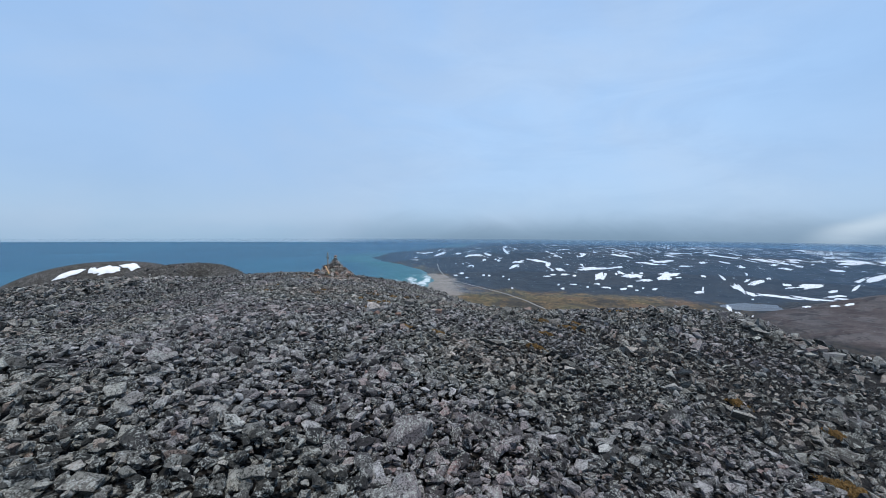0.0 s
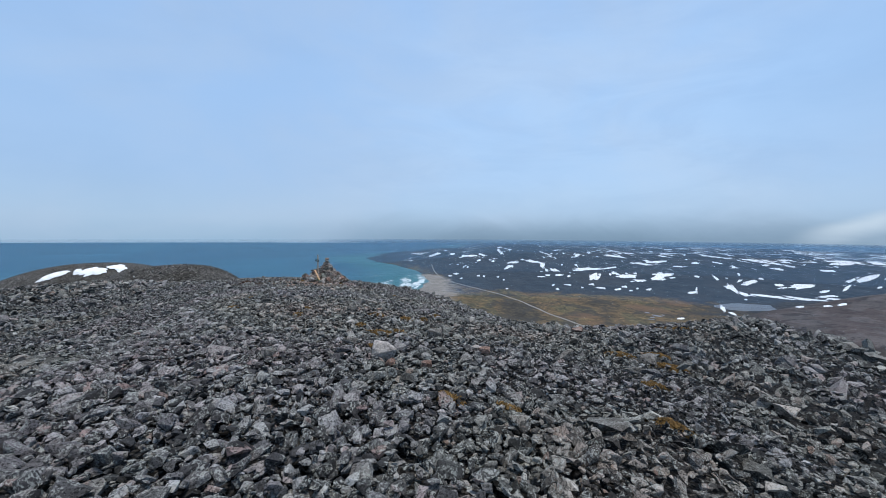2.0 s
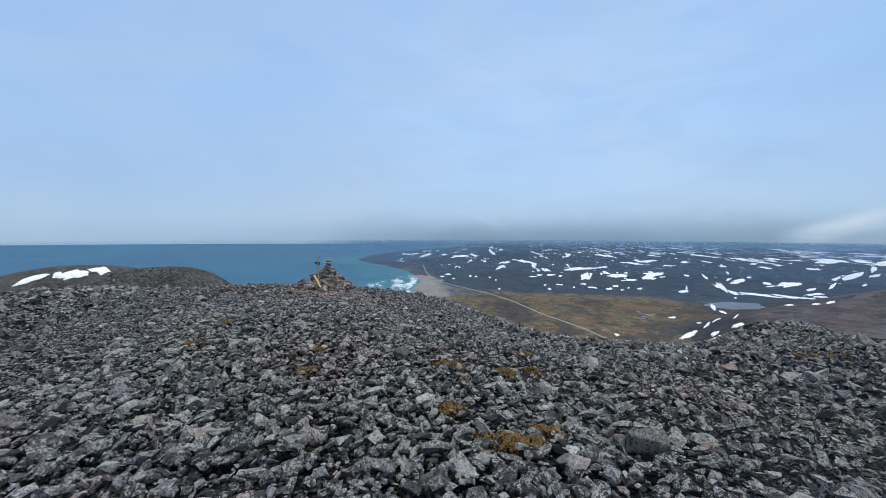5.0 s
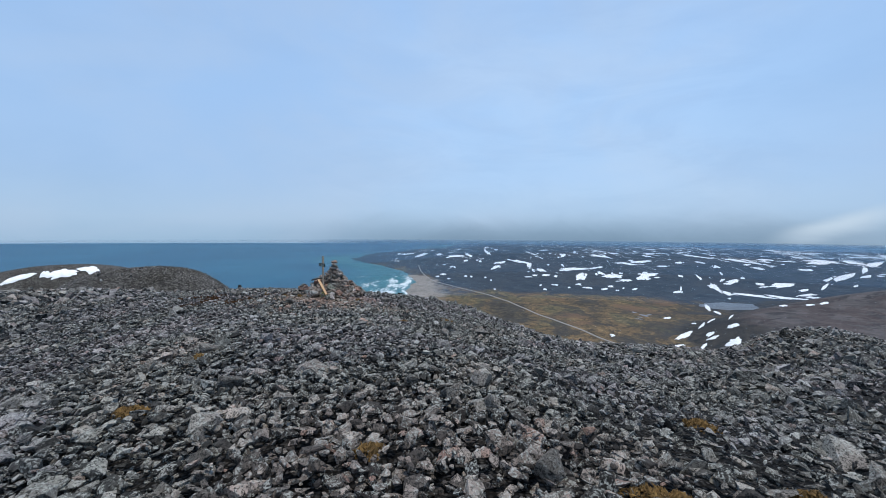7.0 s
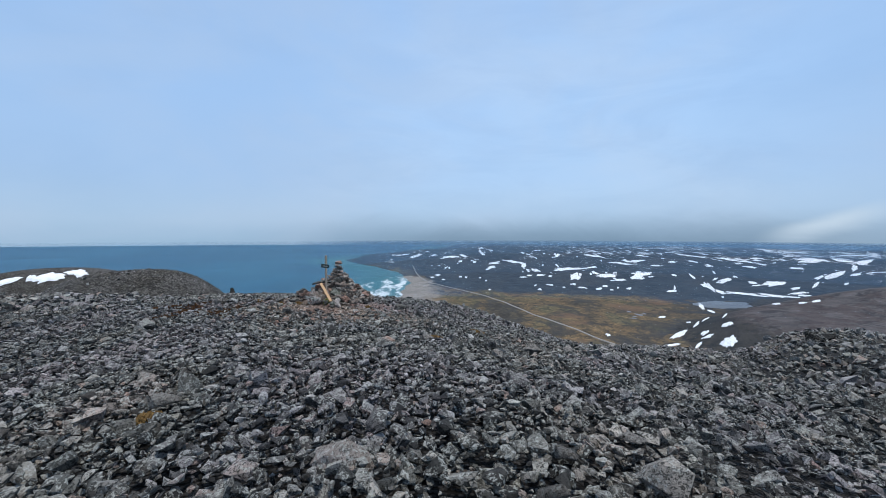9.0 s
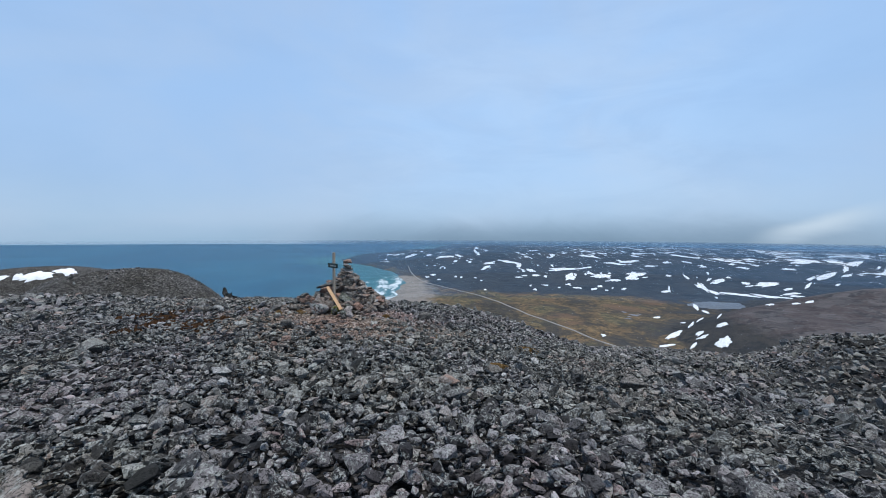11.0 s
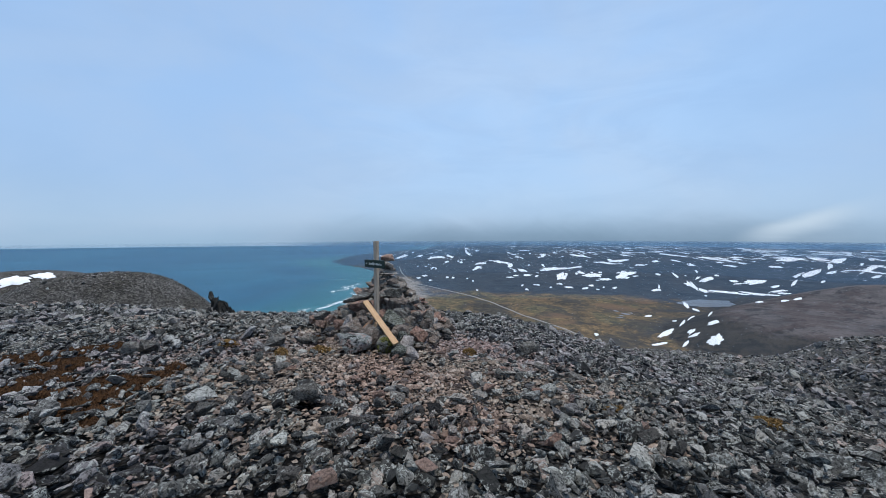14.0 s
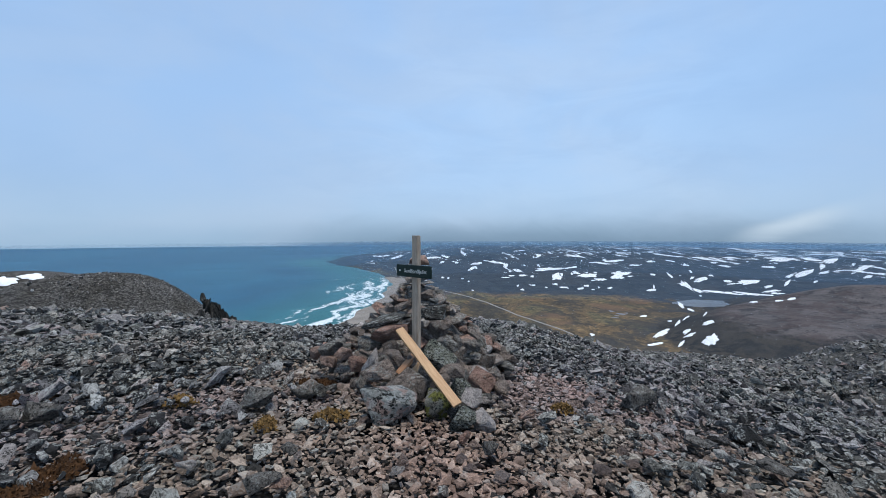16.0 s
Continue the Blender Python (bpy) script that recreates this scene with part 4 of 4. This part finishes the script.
    for k, (kind, x, y, z, w, h, back, tilt) in enumerate(front):
        ob = lay(shaped[k % 14], x - cx, y - cy, z - z0, 1.0, Euler((0, 0, 0)).to_matrix(), kinds[kind])
        turn = Euler((radians(-back), radians(tilt), radians(rng.normal(0, 12)))).to_matrix().to_4x4()
        ob.matrix_basis = Matrix.Translation((x - cx, y - cy + 0.06, z - z0)) @ turn @ Matrix.Diagonal((w * 1.12, max(0.75 * w, 0.9 * h), h * 1.15, 1))
    # smaller stones wedged in behind and under them
    for k in range(70):
        x, y = rng.uniform(-1.05, 0.85), rng.uniform(-0.3, 0.95)
        lift = float(np.interp(y, [-0.4, 0.2, 0.95], [0.05, 0.16, 0.34])) * (1 - 0.55 * min(abs(x + 0.05), 1.0))
        s = rng.uniform(0.12, 0.24)
        lay(slabs[rng.integers(26)] if k % 2 else blocks[rng.integers(14)], x - cx, y - cy, height(x, y) - z0 + lift * rng.uniform(0.4, 1.0), s, Euler((rng.normal(0, 0.3), rng.normal(0, 0.3), rng.uniform(0, 6.28))).to_matrix(), BROWN_ROCK if k % 3 == 0 else CAIRN_ROCK)
    return cairn


build_cairn()


def build_sign():
    z0 = height(0.03, 0.03)
    post = empty("signpost", "weathered wooden post with a black name board, braced by planks", "signpost", pose(0.03, 0.03, z0, 0, 0, -42))
    top = 1.515 - z0
    bm = bmesh.new()
    box(bm, 0.073, 0.048, top + 0.1, pose(0, 0, (top - 0.1) / 2))
    part("post", bm, WOOD_GREY, post, "grey weathered wooden post")
    bm = bmesh.new()
    box(bm, 0.47, 0.016, 0.112, pose(0, -0.034, 1.185 - z0), 0.003)
    board = part("board", bm, SIGN_BLACK, post, "black enamelled name board with white lettering")
    cu = bpy.data.curves.new("lettering", "FONT")
    cu.body = "Sandfjordfjellet"
    cu.size, cu.align_x, cu.align_y, cu.extrude = 0.051, "CENTER", "CENTER", 0.0008
    tmp = new("lettering", cu)
    me = bpy.data.meshes.new_from_object(tmp.evaluated_get(bpy.context.evaluated_depsgraph_get()))
    bpy.data.objects.remove(tmp)
    me.materials.clear()
    me.materials.append(SIGN_WHITE)
    text = new("lettering", me)
    text.parent = board
    text.matrix_basis = pose(0.03, -0.0435, 1.185 - z0, 90)
    bm = bmesh.new()
    bmesh.ops.create_circle(bm, cap_ends=True, radius=0.011, segments=16)
    bmesh.ops.transform(bm, matrix=pose(-0.185, -0.0435, 1.185 - z0, 90), verts=bm.verts[:])
    part("emblem", bm, SIGN_WHITE, board)
    return post


build_sign()


def plank(a, b, width, thick, mat, label, roll=0.0):
    a, b = Vector(a), Vector(b)
    bm = bmesh.new()
    box(bm, width, thick, (b - a).length, None, 0.003)
    q = (b - a).to_track_quat("Z", "Y").to_matrix().to_4x4()
    ob = part("plank", bm, mat, None, label)
    ob.matrix_world = Matrix.Translation((a + b) / 2) @ q @ pose(0, 0, 0, 0, 0, roll)
    return tagged(ob, label, "plank")


plank((-0.13, 0.0, 0.645), (0.41, -0.60, 0.185), 0.078, 0.028, WOOD_NEW, "fresh pale plank leaning against the post", 20)
plank((0.06, -0.05, 0.47), (-0.12, -0.14, 0.27), 0.10, 0.028, WOOD_RED, "short reddish plank bracing the post foot", 0)
plank((0.06, -0.10, 0.40), (0.005, -0.20, 0.22), 0.05, 0.025, WOOD_NEW, "short pale plank bracing the post foot", 0)


# ---- moss ----
def tuft_shapes():
    rng = np.random.default_rng(77)
    out = []
    for _ in range(12):
        a = np.linspace(0, 6.283, 4, endpoint=False) + rng.uniform(0, 1)
        low = np.stack([np.cos(a) * rng.uniform(0.3, 0.55, 4), np.sin(a) * rng.uniform(0.3, 0.55, 4), np.full(4, -0.4)], -1)
        top = np.array([[rng.normal(0, 0.25), rng.normal(0, 0.25), rng.uniform(0.3, 0.8)]])
        out.append((np.concatenate([low, top]), np.array([(k, (k + 1) % 4, 4) for k in range(4)])))
    return out


TUFTS = tuft_shapes()


def moss(x, y, rx, ry, mat, label, seed, high=0.05):
    """A low cushion grown from many small tufts, with a ragged rim and gaps."""
    rng = np.random.default_rng(seed)
    n = int(np.clip(rx * ry * 3.14 / 0.0115 ** 2, 200, 1800))
    a, q = rng.uniform(0, 6.283, n), np.sqrt(rng.random(n))
    ph = rng.uniform(0, 6.28, 4)
    rim = 1 + 0.3 * np.sin(2 * a + ph[0]) + 0.22 * np.sin(3 * a + ph[1]) + 0.16 * np.sin(5 * a + ph[2]) + 0.12 * np.sin(9 * a + ph[3])
    px, py = x + rx * rim * q * np.cos(a), y + ry * rim * q * np.sin(a)
    s = max(0.024, 1.5 * math.sqrt(rx * ry * 3.14 / n)) * np.exp(rng.normal(0, 0.3, n))
    lump = 0.014 * np.sin(px * 31 + ph[0]) * np.sin(py * 27 + ph[1])
    z = ground_z(px, py) + high * np.sqrt(np.maximum(1 - q * q, 0)) - 0.03 + lump + rng.normal(0, 0.005, n)
    ob = heap("moss_cushion", np.stack([px, py, z], -1), s, turns(rng, n, 0.45), rng, mat, TUFTS)
    return tagged(ob, label, "moss", "moss cushions")


MOSS_SPOTS = [(16.56, -15.74, 0.23), (18.53, -15.74, 0.25), (16.64, -18.59, 0.37), (5.27, -12.82, 0.12), (7.1, -13.76, 0.13), (7.66, -14.33, 0.19), (7.91, -14.04, 0.1), (7.86, -15.43, 0.1), (16.38, -5.67, 0.43), (12.57, -12.47, 0.21), (13.39, -12.84, 0.27), (13.63, -11.68, 0.19)]
MOSS_MORE = [(9.24, -17.14, 0.13), (9.96, -17.14, 0.13), (12.47, -14.63, 0.16), (12.01, -16.32, 0.18), (2.44, -11.04, 0.14), (5.03, -11.85, 0.1), (6.96, -12.11, 0.16), (7.68, -12.18, 0.18), (8.05, -11.8, 0.11), (8.13, -10.2, 0.15), (1.82, -9.18, 0.11), (3.88, -4.15, 0.15), (4.73, -1.19, 0.17), (2.78, -1.91, 0.08), (-0.98, -0.88, 0.07), (-1.91, -0.44, 0.08), (-0.55, -0.66, 0.09), (1.38, -0.01, 0.07)]
MOSS_RUST = [(-4.42, -0.51, 0.34), (-4.1, -0.37, 0.34), (-3.28, -1.58, 0.23), (-3.39, -1.22, 0.24), (-2.69, -2.15, 0.16), (-1.8, -2.6, 0.16), (-2.09, -2.27, 0.2), (-1.97, -1.95, 0.21), (-1.96, -1.69, 0.16), (-1.63, -2.83, 0.1), (-4.87, -0.71, 0.34), (-4.27, -0.84, 0.34), (-3.56, -1.06, 0.34), (-3.23, -1.86, 0.31), (-2.26, -1.93, 0.29), (-2.14, -2.5, 0.27), (-3.47, -2.34, 0.24), (-4.98, -0.43, 0.34), (-3.65, -0.2, 0.26), (-1.98, -1.46, 0.16), (-0.98, 0.21, 0.17)]
for i, (x, y, r) in enumerate(MOSS_SPOTS + MOSS_MORE):
    moss(x, y, r * 1.2, r * 0.8, MOSS, "ochre cushion of dry moss between the stones", 50 + i, 0.085)
for i, (x, y, r) in enumerate(MOSS_RUST):
    moss(x, y, r * 1.2, r * 0.72, MOSS_RED, "patch of dark red-brown moss among the stones", 150 + i, 0.03)


# ---- stones of the summit ----
BIG_GREY = [(7.48, -15.46, 0.3), (8.54, -16.37, 0.14), (11.04, -14.31, 0.44), (12.88, -13.09, 0.52), (8.93, -15.42, 0.3), (6.68, -16.49, 0.24), (7.49, -16.32, 0.22), (4.52, -10.74, 0.16), (5.08, -10.27, 0.2), (5.96, -10.79, 0.24), (1.78, -8.96, 0.32), (5.52, -10.61, 0.24), (3.15, -10.55, 0.3), (5.04, -4.17, 0.34), (5.9, -3.99, 0.46), (3.76, -4.86, 0.26), (-0.08, -2.46, 0.28), (-0.73, -2.79, 0.2), (-2.9, -0.88, 0.32), (0.59, -2.54, 0.16), (2.26, 0.45, 0.4), (0.62, -1.12, 0.14), (-1.26, -0.54, 0.36), (-0.63, -1.7, 0.22), (2.27, -0.55, 0.2), (2.63, -0.89, 0.3), (-2.81, -0.8, 0.36), (12.22, -14.23, 0.34), (8.67, -14.2, 0.4), (6.28, -12.02, 0.32), (5.26, -9.76, 0.2), (11.37, -1.23, 0.39), (5.87, -9.29, 0.25)]
BIG_PINK = [(3.23, -5.81, 0.27)]
BIG_PALE = [(8.14, -15.97, 0.44), (9.47, -14.71, 0.24), (7.21, -16.18, 0.12), (1.36, -5.25, 0.18), (2.03, -3.95, 0.16), (1.01, -3.16, 0.12), (2.1, -0.99, 0.14), (0.05, -1.49, 0.12), (-1.15, -1.52, 0.14), (3.27, -6.91, 0.17), (2.31, -0.42, 0.2)]
BIG_RUST = [(9.62, -14.9, 0.26), (8.35, -16.36, 0.22), (8.84, -16.2, 0.2), (0.55, -4.23, 0.18), (0.5, -3.76, 0.18), (1.04, -3.55, 0.18), (2.76, -2.43, 0.14), (1.18, -3.17, 0.12), (1.89, -3.01, 0.16), (2.01, -1.76, 0.14), (0.2, -1.9, 0.14), (-0.52, -1.69, 0.14), (1.76, -0.89, 0.12), (0.45, -0.97, 0.12), (0.99, -0.44, 0.18), (6.73, -11.19, 0.15), (4.3, -9.4, 0.11), (1.33, -5.17, 0.16), (0.52, -2.32, 0.13), (1.54, -1.86, 0.17)]


def scatter(rng, x0, x1, y0, y1, cell):
    nx, ny = int((x1 - x0) / cell), int((y1 - y0) / cell)
    gx, gy = np.meshgrid(np.arange(nx), np.arange(ny))
    x = x0 + (gx + rng.uniform(-0.2, 1.2, gx.shape)) * cell
    y = y0 + (gy + rng.uniform(-0.2, 1.2, gx.shape)) * cell
    return x.ravel(), y.ravel()


def red_ground(x, y):
    """How much of the ground is worn reddish gravel: a trodden apron before the cairn."""
    edge = 0.25 * np.sin(2.3 * x + 1.0) * np.sin(1.9 * y) + 0.18 * np.sin(5.1 * x - 3.7 * y)
    return np.exp(-np.maximum(((x - 0.35) / 2.7) ** 2 + ((y + 0.6) / 2.5) ** 2 + edge, 0) ** 1.5)


def bare(x, y):
    """Keeps stones off the cairn and the moss."""
    keep = np.hypot(x + 0.1, y - 1.55) > 1.0
    for mx, my, r in MOSS_SPOTS + MOSS_MORE:
        keep &= np.hypot((x - mx) / 0.85, (y - my) / 0.6) > r
    for mx, my, r in BIG_PALE + BIG_RUST + BIG_GREY + BIG_PINK:
        keep &= np.hypot(x - mx, y - my) > 0.33 * r
    for mx, my, r in MOSS_RUST:
        keep &= np.hypot((x - mx) / 0.85, (y - my) / 0.5) > r * (0.9 + 0.5 * np.sin(23 * x) * np.sin(19 * y))
    return keep


def build_stones():
    rng = np.random.default_rng(5)
    plain = [rock_shape(rng, 8, rng.uniform(0.35, 0.65)) for _ in range(24)]
    middle = [rock_shape(rng, 9, rng.uniform(0.32, 0.6)) for _ in range(32)]
    bands = ((0, 3.1, 0.070, 0.082, (-5, 16, -28, 7)), (3.1, 7.5, 0.086, 0.092, (-9, 20, -28, 10)), (7.5, 17, 0.175, 0.165, (-20, 32, -27, 20)), (17, 46, 0.38, 0.355, (-50, 58, -22, 48)))
    for lo, hi, cell, med, (x0, x1, y0, y1) in bands:
        x, y = scatter(rng, x0, x1, y0, y1, cell)
        d = way_distance(x, y)
        keep = (d >= lo) & (d < hi) & (x < 13 + 0.95 * (y + 28)) & (x > 8 - 1.75 * (y + 28)) & bare(x, y) & (rng.random(len(x)) > 1.02 * red_ground(x, y))
        x, y = x[keep], y[keep]
        n = len(x)
        coarse = 1 + 0.25 * np.clip((-12 - y) / 7, 0, 1)
        s = coarse * np.clip(0.94 * med * np.exp(rng.normal(0, 0.46, n)), med * 0.4, med * 2.6)
        s = np.where(rng.random(n) < 0.012 * cell / 0.088, np.minimum(s * 2.4, 0.5 + med), s)
        z = ground_z(x, y) + s * 0.06 + rng.uniform(-0.08, 0.055, n) * med / 0.10
        ob = heap("stones", np.stack([x, y, z], -1), s, turns(rng, n, 0.33), rng, ROCK, SHAPES if lo < 3 else middle if lo < 7 else plain)
        ob.parent = GROUND_OB
        tagged(ob, "loose angular grey stones covering the summit", kind="stuff")
    # the slopes behind and to the sides
    x, y = scatter(rng, -22, 42, -52, 4, 0.5)
    keep = (way_distance(x, y) < 26) & ((x >= 13 + 0.95 * (y + 28)) | (x <= 8 - 1.75 * (y + 28)))
    x, y = x[keep], y[keep]
    s = np.clip(0.42 * np.exp(rng.normal(0, 0.4, len(x))), 0.2, 1.0)
    ob = heap("stones", np.stack([x, y, ground_z(x, y)], -1), s, turns(rng, len(x), 0.4), rng, ROCK, plain)
    ob.parent = GROUND_OB
    tagged(ob, "grey blocks on the slopes behind", kind="stuff")
    # the brow to the east
    x, y = scatter(rng, 12, 105, -12, 110, 0.86)
    d, z = way_distance(x, y), ground_z(x, y)
    keep = (d > 45) & (d < 105) & (z > -40)
    x, y, z = x[keep], y[keep], z[keep]
    s = np.clip(0.5 * np.exp(rng.normal(0, 0.42, len(x))), 0.25, 1.6)
    ob = heap("stones", np.stack([x, y, z], -1), s, turns(rng, len(x), 0.4), rng, ROCK, plain)
    ob.parent = GROUND_OB
    tagged(ob, "blocks on the eastern brow", kind="stuff")
    # chips in the gaps close to the line walked
    chips = [rock_shape(rng, 7, rng.uniform(0.4, 0.7)) for _ in range(16)]
    x, y = scatter(rng, -6, 17, -28, 4, 0.12)
    keep = (way_distance(x, y) < 2.6) & (x < 13 + 0.95 * (y + 28)) & (x > 8 - 1.75 * (y + 28)) & bare(x, y) & (rng.random(len(x)) > red_ground(x, y))
    x, y = x[keep], y[keep]
    s = np.clip(0.08 * np.exp(rng.normal(0, 0.3, len(x))), 0.03, 0.13)
    ob = heap("chips", np.stack([x, y, ground_z(x, y) - 0.125], -1), s, turns(rng, len(x), 0.6), rng, ROCK, chips)
    ob.parent = GROUND_OB
    tagged(ob, "small grey chips in the gaps", kind="stuff")
    # the far knoll
    x, y = scatter(rng, -140, -10, 15, 150, 0.95)
    d = way_distance(x, y)
    z = ground_z(x, y)
    keep = (d > 46) & (z > -26)
    x, y, z = x[keep], y[keep], z[keep]
    s = np.clip(0.45 * np.exp(rng.normal(0, 0.4, len(x))), 0.25, 1.4)
    ob = heap("stones", np.stack([x, y, z - 0.1], -1), s, turns(rng, len(x), 0.35), rng, ROCK, plain)
    ob.parent = GROUND_OB
    tagged(ob, "blocks on the far knoll", kind="stuff")
    # reddish gravel
    slim = [rock_shape(rng, int(rng.integers(9, 12)), rng.uniform(0.25, 0.45)) for _ in range(28)]
    x, y = scatter(rng, -3.4, 4.2, -6.0, 2.5, 0.033)
    keep = (rng.random(len(x)) < 1.3 * red_ground(x, y) - 0.05) & bare(x, y)
    x, y = x[keep], y[keep]
    s = np.clip(0.046 * np.exp(rng.normal(0, 0.42, len(x))), 0.018, 0.13)
    z = ground_z(x, y) + s * 0.1 - 0.035
    z = z - np.where(rng.random(len(x)) < 0.4, 0.022, 0.0)
    ob = heap("gravel", np.stack([x, y, z], -1), s, turns(rng, len(x), 0.24), rng, GRAVEL, slim)
    ob.parent = GROUND_OB
    tagged(ob, "trodden reddish gravel", kind="stuff")


build_stones()


def build_single_stones():
    """The stones that lie about the cairn, each a piece of its own."""
    rng = np.random.default_rng(31)
    meshes = [mesh_of("stone", v, f, m) for (v, f) in SHAPES[:16] for m in (ROCK_ONE, RED_ONE)]
    big = [rough_shape(rng, rng.uniform(0.35, 0.6)) for _ in range(12)]
    for group, mat in ((BIG_GREY, BIG_ONE), (BIG_PALE, PALE_ROCK), (BIG_RUST, RUST_ROCK), (BIG_PINK, PINK_ROCK)):
        kinds = []
        for me in big:
            me = me.copy()
            me.materials.clear()
            me.materials.append(mat)
            kinds.append(me)
        for x, y, s in group:
            ob = new("stone", kinds[int(rng.integers(12))])
            ob.parent = GROUND_OB
            s *= 0.95
            tall = 1.7 if mat is PINK_ROCK else 1.0
            ob.matrix_basis = Matrix.Translation((x, y, height(x, y) + 0.03 + s * 0.18)) @ Euler((rng.normal(0, 0.15), rng.normal(0, 0.15), rng.normal(0, 0.5))).to_matrix().to_4x4() @ Matrix.Diagonal((s, s, s * tall, 1))
    n = 0
    while n < 240:
        x, y = rng.uniform(-2.2, 2.8), rng.uniform(-3.0, 0.6)
        if not bare(np.array([x]), np.array([y]))[0] or math.hypot(x - 0.1, y + 0.2) < 0.55:
            continue
        red = rng.random() < 1.2 * red_ground(x, y)
        s = min(0.068 * math.exp(rng.normal(0, 0.35)), 0.15) if red else min(0.115 * math.exp(rng.normal(0, 0.35)), 0.26)
        ob = new("stone", meshes[2 * int(rng.integers(16)) + int(red)])
        ob.parent = GROUND_OB
        r = Matrix(turns(rng, 1, 0.3)[0].tolist()).to_4x4()
        ob.matrix_basis = Matrix.Translation((x, y, height(x, y) + s * 0.1 - (0.03 if red else 0.0))) @ r @ Matrix.Diagonal((s, s, s, 1))
        n += 1


build_single_stones()
